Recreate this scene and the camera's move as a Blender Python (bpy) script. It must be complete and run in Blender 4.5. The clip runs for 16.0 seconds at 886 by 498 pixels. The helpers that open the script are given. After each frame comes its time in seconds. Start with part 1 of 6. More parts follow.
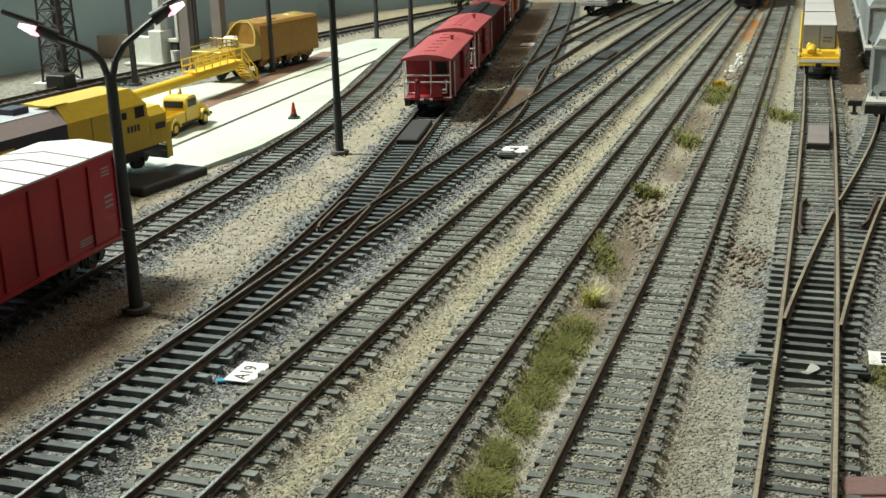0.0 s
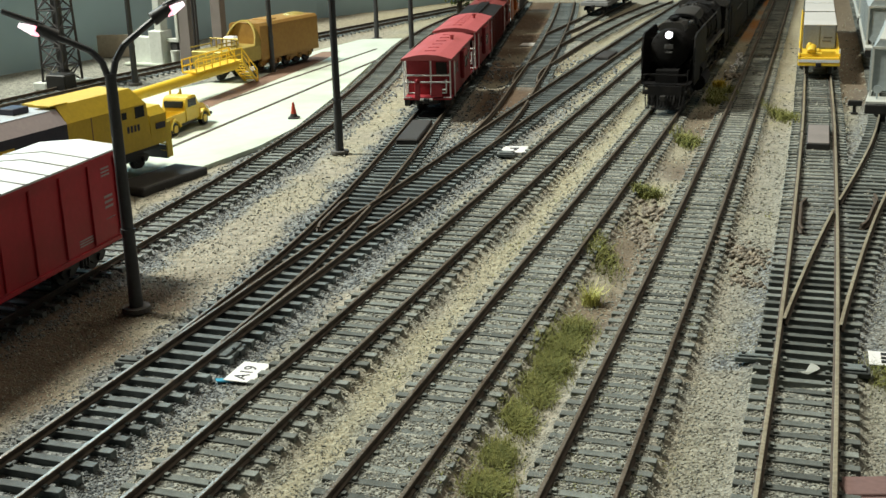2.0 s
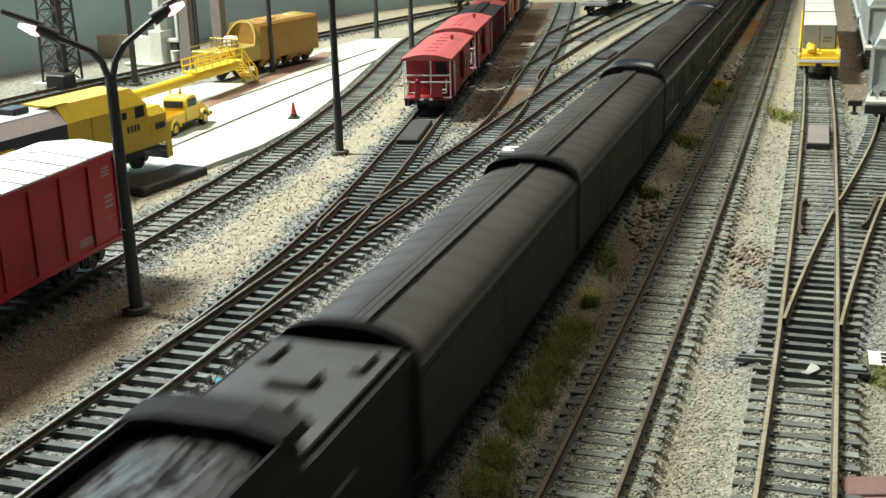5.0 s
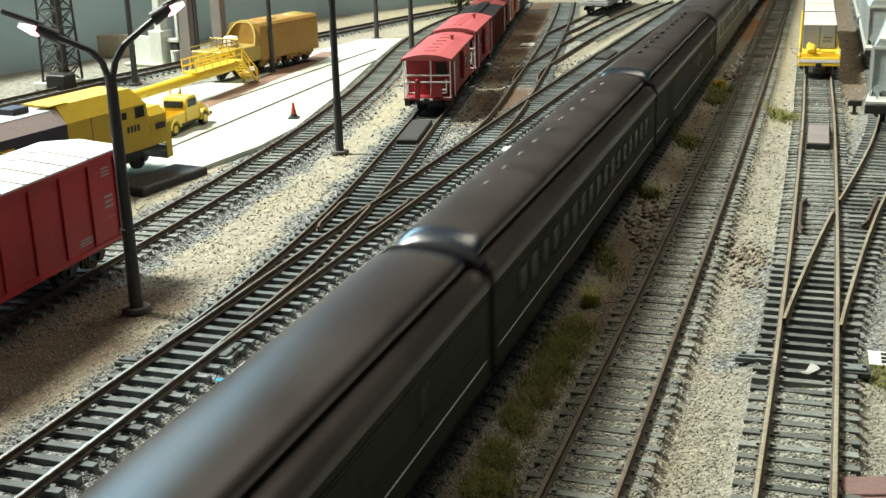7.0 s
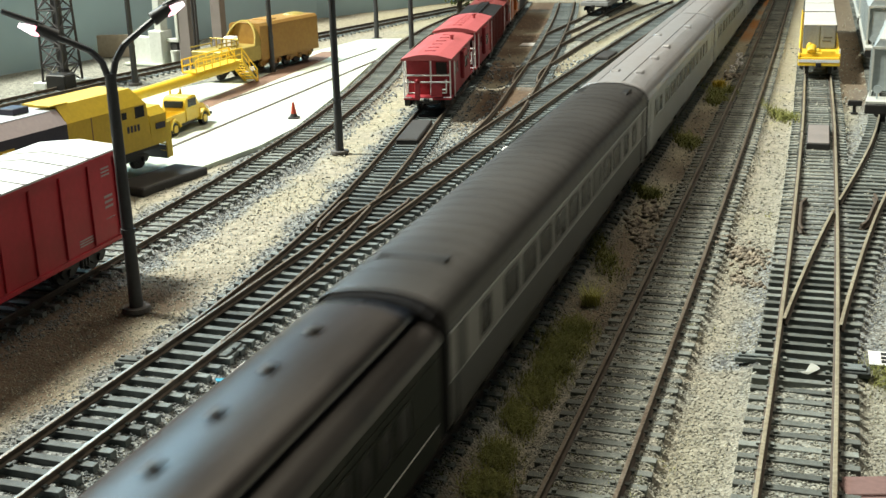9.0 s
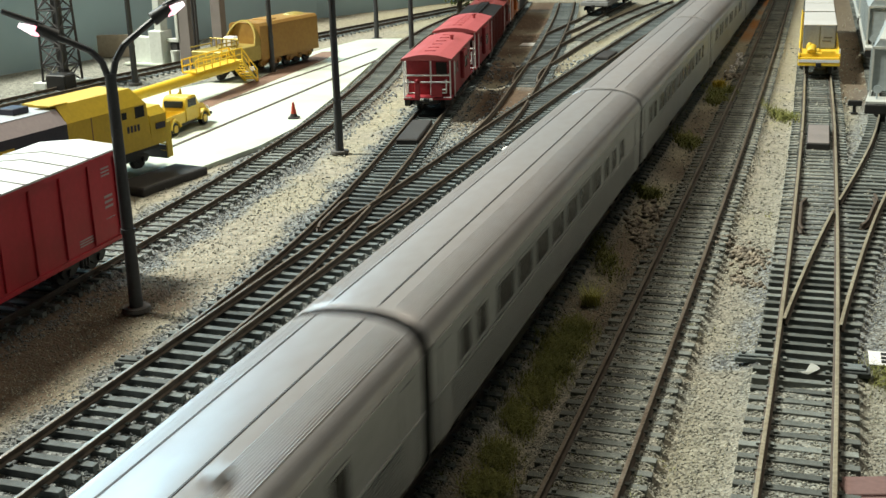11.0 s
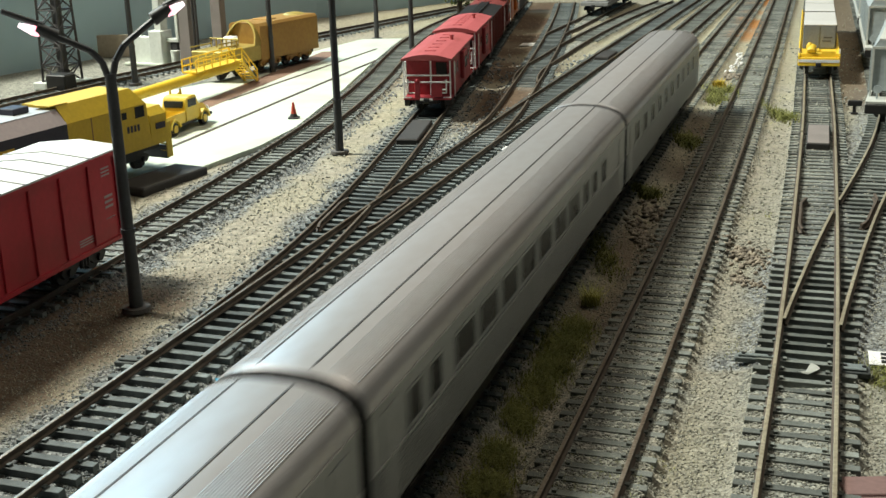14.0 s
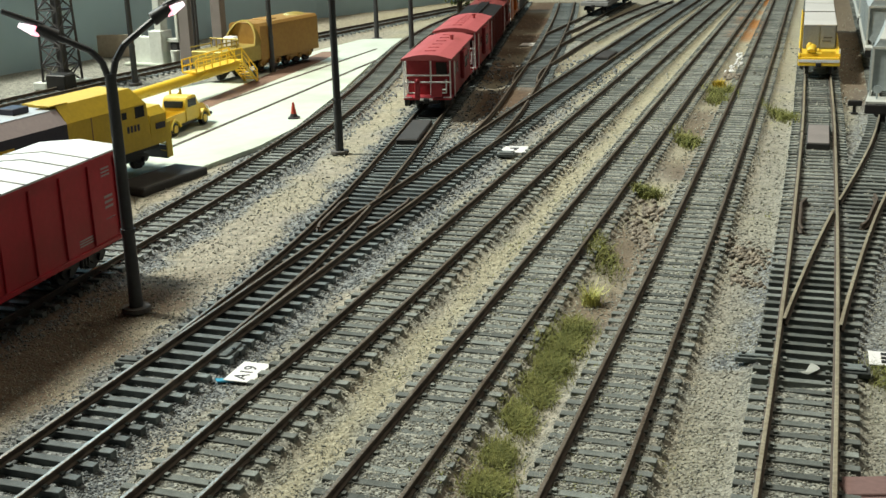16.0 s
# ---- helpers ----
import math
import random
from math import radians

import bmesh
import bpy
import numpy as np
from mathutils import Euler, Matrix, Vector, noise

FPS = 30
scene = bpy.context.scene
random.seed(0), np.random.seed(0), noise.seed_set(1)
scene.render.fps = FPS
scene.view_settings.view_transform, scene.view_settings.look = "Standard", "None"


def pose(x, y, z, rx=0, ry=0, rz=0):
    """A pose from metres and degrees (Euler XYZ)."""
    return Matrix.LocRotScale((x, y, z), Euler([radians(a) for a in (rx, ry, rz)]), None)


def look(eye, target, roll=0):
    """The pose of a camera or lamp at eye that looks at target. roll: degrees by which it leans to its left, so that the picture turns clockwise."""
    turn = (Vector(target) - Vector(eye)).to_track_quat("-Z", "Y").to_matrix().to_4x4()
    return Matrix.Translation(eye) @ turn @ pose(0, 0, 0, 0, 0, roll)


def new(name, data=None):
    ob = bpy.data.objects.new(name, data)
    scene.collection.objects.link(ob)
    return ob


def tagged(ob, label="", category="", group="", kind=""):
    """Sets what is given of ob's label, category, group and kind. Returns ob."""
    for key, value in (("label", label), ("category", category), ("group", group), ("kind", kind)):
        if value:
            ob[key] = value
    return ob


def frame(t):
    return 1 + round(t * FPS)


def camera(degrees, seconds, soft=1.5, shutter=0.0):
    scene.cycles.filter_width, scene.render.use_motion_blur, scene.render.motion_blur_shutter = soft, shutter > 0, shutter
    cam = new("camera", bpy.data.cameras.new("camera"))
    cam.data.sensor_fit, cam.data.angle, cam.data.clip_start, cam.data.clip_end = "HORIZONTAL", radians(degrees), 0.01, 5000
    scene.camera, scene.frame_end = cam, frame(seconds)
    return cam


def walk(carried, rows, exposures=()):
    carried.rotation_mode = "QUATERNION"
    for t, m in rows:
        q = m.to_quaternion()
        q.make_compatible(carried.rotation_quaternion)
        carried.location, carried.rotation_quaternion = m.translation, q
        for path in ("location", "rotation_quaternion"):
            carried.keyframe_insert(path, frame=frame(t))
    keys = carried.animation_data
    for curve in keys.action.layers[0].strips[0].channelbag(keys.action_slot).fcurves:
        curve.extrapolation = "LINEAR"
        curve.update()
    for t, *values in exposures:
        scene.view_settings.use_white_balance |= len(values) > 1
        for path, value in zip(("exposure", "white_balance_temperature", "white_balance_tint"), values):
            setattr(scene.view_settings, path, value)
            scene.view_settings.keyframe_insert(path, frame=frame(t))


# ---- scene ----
cam = camera(41.858, 16.0, soft=1.5, shutter=0.5)
CAM = pose(0, 0, 0.13985, 72.4477, 0, 0) @ pose(0, 0, 0, 0, 0, -1.604)
walk(cam, [(0.0, CAM), (16.0, CAM)], exposures=[(0.0, -0.05), (3.3, -0.05), (4.0, 0.18), (6.2, 0.55), (9.3, 0.55), (11.2, 0.15), (15.0, 0.1), (16.0, -0.05)])

# ---- light: a lamp-lit layout room ----
world = bpy.data.worlds.new("room_air")
scene.world = world
world.use_nodes = True
world.node_tree.nodes["Background"].inputs[0].default_value = (0.80, 0.88, 1.0, 1)
world.node_tree.nodes["Background"].inputs[1].default_value = 0.11


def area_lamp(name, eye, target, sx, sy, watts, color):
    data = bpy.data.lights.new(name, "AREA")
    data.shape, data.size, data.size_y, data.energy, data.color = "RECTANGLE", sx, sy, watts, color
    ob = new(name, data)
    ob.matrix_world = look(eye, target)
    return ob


area_lamp("ceiling_tube_light", (-0.86, 0.80, 1.28), (0.04, 0.74, 0.0), 0.24, 0.34, 44.0, (1.0, 1.0, 0.86))
# unseen warm fill lamp, added to lift the shaded right sides
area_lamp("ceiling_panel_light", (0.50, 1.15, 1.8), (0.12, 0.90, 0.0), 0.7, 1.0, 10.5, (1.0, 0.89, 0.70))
# unseen bluish lamp, added for the cool sheen on the roofs
area_lamp("window_light", (-1.05, 1.9, 1.15), (0.0, 0.30, 0.0), 1.3, 0.6, 17.0, (0.44, 0.79, 1.0))
# small unseen lamp, added to brighten the white apron
area_lamp("apron_spot_light", (-0.50, 1.10, 0.75), (-0.13, 0.85, 0.0), 0.10, 0.10, 0.35, (0.95, 1.0, 0.93))

# ---- helpers: lengths in millimetres ----
MM = 0.001
rnd = random.Random(7)


def thing(name, label, category, x=0, y=0, z=0, rz=0, group="", kind=""):
    ob = new(name)
    ob.empty_display_size = 0.01
    ob.matrix_basis = pose(x * MM, y * MM, z * MM, 0, 0, rz)
    return tagged(ob, label, category, group, kind)


def part(name, bm, material, parent=None, label="", smooth=False):
    """Links a bmesh drawn in millimetres as one mesh object under a thing or part."""
    me = bpy.data.meshes.new(name)
    for v in bm.verts:
        v.co *= MM
    if smooth:
        for f in bm.faces:
            f.smooth = True
    bm.to_mesh(me)
    bm.free()
    for m in material if isinstance(material, (list, tuple)) else [material]:
        me.materials.append(m)
    if smooth:
        me.set_sharp_from_angle(angle=radians(38))
    ob = new(name, me)
    ob.parent = parent
    return tagged(ob, label)


def raw(name, verts, faces, material, parent=None, label="", smooth=False):
    me = bpy.data.meshes.new(name)
    me.from_pydata(verts, [], faces)
    me.materials.append(material)
    if smooth:
        me.shade_smooth()
    ob = new(name, me)
    ob.parent = parent
    return tagged(ob, label)


def piece(name, me, parent, m):
    """Another object on a shared mesh."""
    ob = new(name, me)
    ob.parent = parent
    ob.matrix_basis = m
    return ob


def B(*args):
    """A fresh bmesh with boxes (x0, x1, y0, y1, z0, z1[, bevel])."""
    bm = bmesh.new()
    for a in args:
        box(bm, *a)
    return bm


def box(bm, x0, x1, y0, y1, z0, z1, bevel=0.0):
    vs = [bm.verts.new((x, y, z)) for z in (z0, z1) for y in (y0, y1) for x in (x0, x1)]
    fs = [bm.faces.new([vs[i] for i in q]) for q in ((0, 2, 3, 1), (4, 5, 7, 6), (0, 1, 5, 4), (2, 6, 7, 3), (0, 4, 6, 2), (1, 3, 7, 5))]
    if bevel:
        es = {e for f in fs for e in f.edges}
        bmesh.ops.bevel(bm, geom=list(es), offset=bevel, segments=1, affect="EDGES", profile=0.5)
    return bm


def prism(bm, profile, y0, y1, axis="y"):
    """A closed profile of (a, z) drawn out along y (a is x) or along x (a is y)."""
    put = (lambda a, z, t: (a, t, z)) if axis == "y" else (lambda a, z, t: (t, a, z))
    r0 = [bm.verts.new(put(a, z, y0)) for a, z in profile]
    r1 = [bm.verts.new(put(a, z, y1)) for a, z in profile]
    n = len(profile)
    fs = [bm.faces.new((r0[i], r0[(i + 1) % n], r1[(i + 1) % n], r1[i])) for i in range(n)]
    fs += [bm.faces.new(r0[::-1]), bm.faces.new(r1)]
    bmesh.ops.recalc_face_normals(bm, faces=fs)
    return bm


def rod(bm, p0, p1, r0, r1=None, n=10):
    """A capped round bar from p0 to p1."""
    p0, p1 = Vector(p0), Vector(p1)
    r1 = r0 if r1 is None else r1
    d = (p1 - p0).normalized()
    u = d.orthogonal().normalized()
    w = d.cross(u)
    ring = lambda c, r: [bm.verts.new(c + r * (math.cos(2 * math.pi * i / n) * u + math.sin(2 * math.pi * i / n) * w)) for i in range(n)]
    a, b = ring(p0, r0), ring(p1, r1)
    for i in range(n):
        bm.faces.new((a[i], a[(i + 1) % n], b[(i + 1) % n], b[i]))
    bm.faces.new(a[::-1]), bm.faces.new(b)
    return bm


def bar(bm, pts, r, n=6):
    for a, b in zip(pts, pts[1:]):
        rod(bm, a, b, r, n=n)
    return bm


def loft(bm, rings, closed=True, caps=True):
    """Skins rings of equal length (lists of points)."""
    rs = [[bm.verts.new(p) for p in ring] for ring in rings]
    n = len(rs[0])
    fs = []
    for a, b in zip(rs, rs[1:]):
        for i in range(n if closed else n - 1):
            fs.append(bm.faces.new((a[i], a[(i + 1) % n], b[(i + 1) % n], b[i])))
    if caps:
        fs += [bm.faces.new(rs[0][::-1]), bm.faces.new(rs[-1])]
    bmesh.ops.recalc_face_normals(bm, faces=fs)
    return bm


def dome(bm, x, y, z, rx, ry, rz, n=12, k=4):
    rings = []
    for j in range(k):
        a = j / k * math.pi / 2
        rings.append([(x + rx * math.cos(a) * math.cos(2 * math.pi * i / n), y + ry * math.cos(a) * math.sin(2 * math.pi * i / n), z + rz * math.sin(a)) for i in range(n)])
    return loft(bm, rings)


# ---- materials ----
def surf(name, c1, c2=None, scale=300.0, rough=0.6, metal=0.0, bump=0.15, grime=None, island=False, spec=0.4, grain=6.0):
    """Two colours mixed by coarse stains and fine grain, with a fine relief; sizes are per metre of the object."""
    m = bpy.data.materials.new(name)
    m.use_nodes = True
    nt = m.node_tree
    N, L = nt.nodes, nt.links
    b = N["Principled BSDF"]
    c2 = c2 or tuple(v * 0.75 for v in c1)
    tc = N.new("ShaderNodeTexCoord")
    big, fine = N.new("ShaderNodeTexNoise"), N.new("ShaderNodeTexNoise")
    for t, s in ((big, scale * 0.25), (fine, scale * grain)):
        t.inputs["Scale"].default_value, t.inputs["Detail"].default_value = s, 3
        L.new(tc.outputs["Object"], t.inputs["Vector"])
    mid = N.new("ShaderNodeMath")
    mid.operation = "ADD"
    L.new(big.outputs[0], mid.inputs[0]), L.new(fine.outputs[0], mid.inputs[1])
    ramp = N.new("ShaderNodeMapRange")
    ramp.inputs[1].default_value, ramp.inputs[2].default_value = 0.75, 1.25
    L.new(mid.outputs[0], ramp.inputs[0])
    mix = N.new("ShaderNodeMix")
    mix.data_type = "RGBA"
    mix.inputs[6].default_value, mix.inputs[7].default_value = (*c1, 1), (*c2, 1)
    L.new(ramp.outputs[0], mix.inputs[0])
    out = mix.outputs[2]
    if grime:
        g = N.new("ShaderNodeTexNoise")
        g.inputs["Scale"].default_value, g.inputs["Detail"].default_value = scale * 0.6, 5
        L.new(tc.outputs["Object"], g.inputs["Vector"])
        gr = N.new("ShaderNodeMapRange")
        gr.inputs[1].default_value, gr.inputs[2].default_value = 0.55, 0.72
        L.new(g.outputs[0], gr.inputs[0])
        mg = N.new("ShaderNodeMix")
        mg.data_type = "RGBA"
        mg.inputs[7].default_value = (*grime, 1)
        L.new(gr.outputs[0], mg.inputs[0]), L.new(out, mg.inputs[6])
        out = mg.outputs[2]
    if island:
        src = N.new("ShaderNodeNewGeometry").outputs["Random Per Island"] if island == "island" else N.new("ShaderNodeObjectInfo").outputs["Random"]
        hv = N.new("ShaderNodeHueSaturation")
        mr = N.new("ShaderNodeMapRange")
        mr.inputs[3].default_value, mr.inputs[4].default_value = 0.55, 1.5
        L.new(src, mr.inputs[0]), L.new(mr.outputs[0], hv.inputs["Value"]), L.new(out, hv.inputs["Color"])
        out = hv.outputs[0]
    L.new(out, b.inputs["Base Color"])
    rr = N.new("ShaderNodeMapRange")
    rr.inputs[3].default_value, rr.inputs[4].default_value = max(0.02, rough - 0.1), min(1, rough + 0.12)
    L.new(big.outputs[0], rr.inputs[0]), L.new(rr.outputs[0], b.inputs["Roughness"])
    b.inputs["Metallic"].default_value = metal
    b.inputs["Specular IOR Level"].default_value = spec
    if bump:
        bp = N.new("ShaderNodeBump")
        bp.inputs["Strength"].default_value, bp.inputs["Distance"].default_value = bump, 0.0003
        L.new(fine.outputs[0], bp.inputs["Height"]), L.new(bp.outputs[0], b.inputs["Normal"])
    return m


def glow(name, color, strength):
    m = bpy.data.materials.new(name)
    m.use_nodes = True
    b = m.node_tree.nodes["Principled BSDF"]
    b.inputs["Emission Color"].default_value, b.inputs["Emission Strength"].default_value = (*color, 1), strength
    return m


RAIL_SIDE = surf("rail_rust_brown", (0.105, 0.080, 0.060), (0.065, 0.050, 0.040), 900, 0.7)
RAIL_TOP = surf("rail_worn_steel", (0.44, 0.38, 0.31), (0.18, 0.135, 0.10), 200, 0.33, 0.7, 0.05)
TIE = surf("tie_weathered_grey", (0.19, 0.205, 0.19), (0.10, 0.11, 0.10), 700, 0.85, island="object", bump=0.4)
TIE_DARK = surf("tie_dark_plastic", (0.15, 0.175, 0.175), (0.07, 0.08, 0.08), 700, 0.7, island="object", bump=0.3)
BLACK = surf("black_plastic", (0.012, 0.012, 0.013), (0.02, 0.019, 0.018), 400, 0.5)
LOCO = surf("loco_black_weathered", (0.008, 0.008, 0.0085), (0.017, 0.016, 0.016), 200, 0.7, grime=(0.022, 0.020, 0.019), spec=0.12)
SOOT = surf("loco_top_soot_grey", (0.05, 0.047, 0.043), (0.026, 0.025, 0.024), 200, 0.6)
COAL = surf("coal", (0.03, 0.03, 0.033), (0.07, 0.07, 0.075), 900, 0.35, island="island", bump=0.4)
GREEN = surf("pullman_dark_green", (0.020, 0.024, 0.018), (0.030, 0.033, 0.025), 150, 0.7, grime=(0.040, 0.039, 0.031), spec=0.15)
ROOFBROWN = surf("dark_brown_roof", (0.033, 0.028, 0.026), (0.050, 0.043, 0.039), 90, 0.34, grime=(0.028, 0.025, 0.024))
ROOFBLACK = surf("charcoal_roof", (0.036, 0.033, 0.031), (0.052, 0.048, 0.044), 120, 0.45)
GREY_DK = surf("dark_grey_paint", (0.055, 0.055, 0.053), (0.075, 0.073, 0.07), 150, 0.5)
GREY_LT = surf("light_grey_paint", (0.24, 0.23, 0.215), (0.19, 0.185, 0.175), 150, 0.5)
SILVER = surf("silver_paint", (0.41, 0.42, 0.42), (0.33, 0.34, 0.335), 60, 0.42, 0.35, 0.05)
SILVER_ROOF = surf("silver_roof_paint", (0.46, 0.455, 0.46), (0.40, 0.375, 0.37), 50, 0.36, 0.45, 0.05)
GLASS_DK = surf("smoked_window", (0.016, 0.018, 0.018), (0.024, 0.024, 0.024), 200, 0.25, 0, 0, spec=0.25)
# blue tint puts the bluish highlight of the roof ends into the colour
CAPBLUE = surf("glossy_roof_end_sheen", (0.016, 0.022, 0.034), (0.012, 0.017, 0.027), 100, 0.24, 0.0, 0, spec=0.7)
RED = surf("boxcar_red", (0.50, 0.022, 0.038), (0.42, 0.018, 0.03), 70, 0.45, grime=(0.33, 0.02, 0.026))
RED_CAB = surf("caboose_red", (0.34, 0.034, 0.045), (0.27, 0.026, 0.035), 90, 0.5)
RED_ROOF = surf("caboose_roof_red", (0.44, 0.10, 0.105), (0.37, 0.08, 0.085), 90, 0.5, grime=(0.32, 0.07, 0.065))
MAROON = surf("oxide_red", (0.20, 0.035, 0.03), (0.15, 0.03, 0.025), 90, 0.6)
ORANGE = surf("freight_orange", (0.62, 0.20, 0.03), (0.5, 0.15, 0.03), 90, 0.5)
ROOFWHITE = surf("white_roof", (0.70, 0.72, 0.72), (0.62, 0.64, 0.64), 70, 0.5)
YELLOW = surf("engine_yellow", (0.64, 0.44, 0.03), (0.54, 0.37, 0.025), 70, 0.42)
YELLOW_TR = surf("truck_yellow", (0.78, 0.55, 0.06), (0.70, 0.47, 0.05), 90, 0.4)
YELLOW_BR = surf("rail_yellow", (0.82, 0.56, 0.04), (0.74, 0.48, 0.035), 90, 0.45)
NAVY = surf("engine_navy", (0.018, 0.018, 0.035), (0.03, 0.028, 0.045), 90, 0.4)
ENGGREY = surf("engine_roof_grey", (0.42, 0.44, 0.46), (0.34, 0.36, 0.38), 80, 0.5)
PINKGREY = surf("engine_band_grey", (0.42, 0.36, 0.36), (0.36, 0.31, 0.32), 80, 0.5)
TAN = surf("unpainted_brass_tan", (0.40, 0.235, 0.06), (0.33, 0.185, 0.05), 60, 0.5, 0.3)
# lighter brass: a highlight painted onto hump, cab arch, floor and pipes
TAN_LT = surf("brass_painted_highlight", (0.46, 0.36, 0.10), (0.38, 0.29, 0.08), 60, 0.42, 0.4)
CONCRETE = surf("apron_white_card", (0.54, 0.60, 0.51), (0.48, 0.53, 0.45), 25, 0.8, bump=0.1, grime=(0.42, 0.45, 0.38))
CONCRETE_GR = surf("grey_concrete", (0.66, 0.69, 0.65), (0.56, 0.59, 0.55), 60, 0.8)
PIT = surf("rusty_pit_strip", (0.24, 0.15, 0.11), (0.17, 0.11, 0.08), 80, 0.9)
POST = surf("lamp_post_grey", (0.050, 0.052, 0.056), (0.036, 0.037, 0.04), 200, 0.5)
POSTBASE = surf("lamp_base_grey", (0.14, 0.13, 0.12), (0.09, 0.085, 0.08), 200, 0.7)
BULB_HALO = glow("lamp_halo_pink", (1.0, 0.30, 0.38), 2.5)
BULB_CORE = glow("lamp_bulb_core", (1.0, 0.76, 0.82), 1.7)
# worn brassy rail, made paler so its shine sits in the colour
RAIL_BRASS = surf("rail_worn_brassy_sheen", (0.66, 0.60, 0.45), (0.34, 0.29, 0.21), 120, 0.3, 0.5, 0.05)
DULL = surf("matt_rubber_black", (0.010, 0.010, 0.011), (0.016, 0.015, 0.015), 300, 0.97, spec=0.03)
HEADLIGHT = glow("headlight_white", (0.97, 0.93, 1.0), 5.0)
WHITE = surf("white_paint", (0.78, 0.77, 0.76), (0.68, 0.67, 0.66), 200, 0.6)
INK = surf("black_ink", (0.02, 0.02, 0.022), None, 300, 0.7)
BLUE = surf("blue_tape", (0.05, 0.33, 0.52), (0.04, 0.27, 0.42), 300, 0.5)
CONEORANGE = surf("cone_red_orange", (0.50, 0.06, 0.03), (0.40, 0.05, 0.03), 200, 0.5)
BACKWALL = surf("backdrop_blue_grey", (0.40, 0.54, 0.60), (0.35, 0.49, 0.555), 4, 0.9, bump=0)
ROOMWALL = surf("room_wall", (0.22, 0.22, 0.225), (0.18, 0.185, 0.19), 4, 0.9, bump=0)
STEEL = surf("dark_lattice_steel", (0.032, 0.033, 0.036), (0.05, 0.045, 0.045), 300, 0.6)
GREYBOX = surf("container_grey", (0.22, 0.225, 0.225), (0.17, 0.175, 0.175), 90, 0.6)
GREYTOP = surf("container_top", (0.58, 0.57, 0.55), (0.50, 0.49, 0.47), 90, 0.6)
HOPGREY = surf("hopper_grey_blue", (0.40, 0.45, 0.46), (0.33, 0.37, 0.38), 60, 0.5)
HOPTOP = surf("hopper_deck_pale", (0.55, 0.56, 0.52), (0.46, 0.47, 0.44), 60, 0.6)
RUBBER = surf("pad_black", (0.03, 0.028, 0.027), (0.05, 0.047, 0.045), 250, 0.7)
PADGREY = surf("pad_grey_tan", (0.24, 0.21, 0.20), (0.19, 0.17, 0.16), 250, 0.7)
BROWNCARD = surf("brown_card", (0.20, 0.12, 0.11), (0.15, 0.09, 0.085), 100, 0.8)
STONE = surf("ballast_stone", (0.34, 0.335, 0.28), (0.19, 0.19, 0.165), 1500, 0.9, island="island", bump=0)
STONE_DK = surf("ballast_stone_blue_grey", (0.225, 0.245, 0.25), (0.085, 0.094, 0.098), 1500, 0.9, island="island", bump=0)
RUBBLE = surf("rubble_stone", (0.30, 0.26, 0.20), (0.14, 0.12, 0.10), 900, 0.9, island="island", bump=0.3)
STRAW = surf("straw_fibre", (0.37, 0.355, 0.265), (0.25, 0.245, 0.18), 200, 0.9, island="island", bump=0)
TALLWEED = surf("weed_tall_straw_green", (0.62, 0.60, 0.26), (0.48, 0.48, 0.17), 300, 0.9, island="island", bump=0)
MOSS = surf("weed_green", (0.13, 0.145, 0.035), (0.22, 0.22, 0.07), 300, 0.9, island="island", bump=0)
WEEDYELLOW = surf("weed_yellow", (0.55, 0.40, 0.04), (0.40, 0.30, 0.04), 300, 0.9, island="island", bump=0)
LEAF = surf("tree_leaf", (0.05, 0.08, 0.02), (0.09, 0.10, 0.03), 300, 0.8, island="island", bump=0)
BARK = surf("bark", (0.05, 0.042, 0.03), (0.08, 0.065, 0.05), 300, 0.9)
FOIL = surf("pale_foil", (0.45, 0.46, 0.42), (0.36, 0.37, 0.34), 300, 0.4)

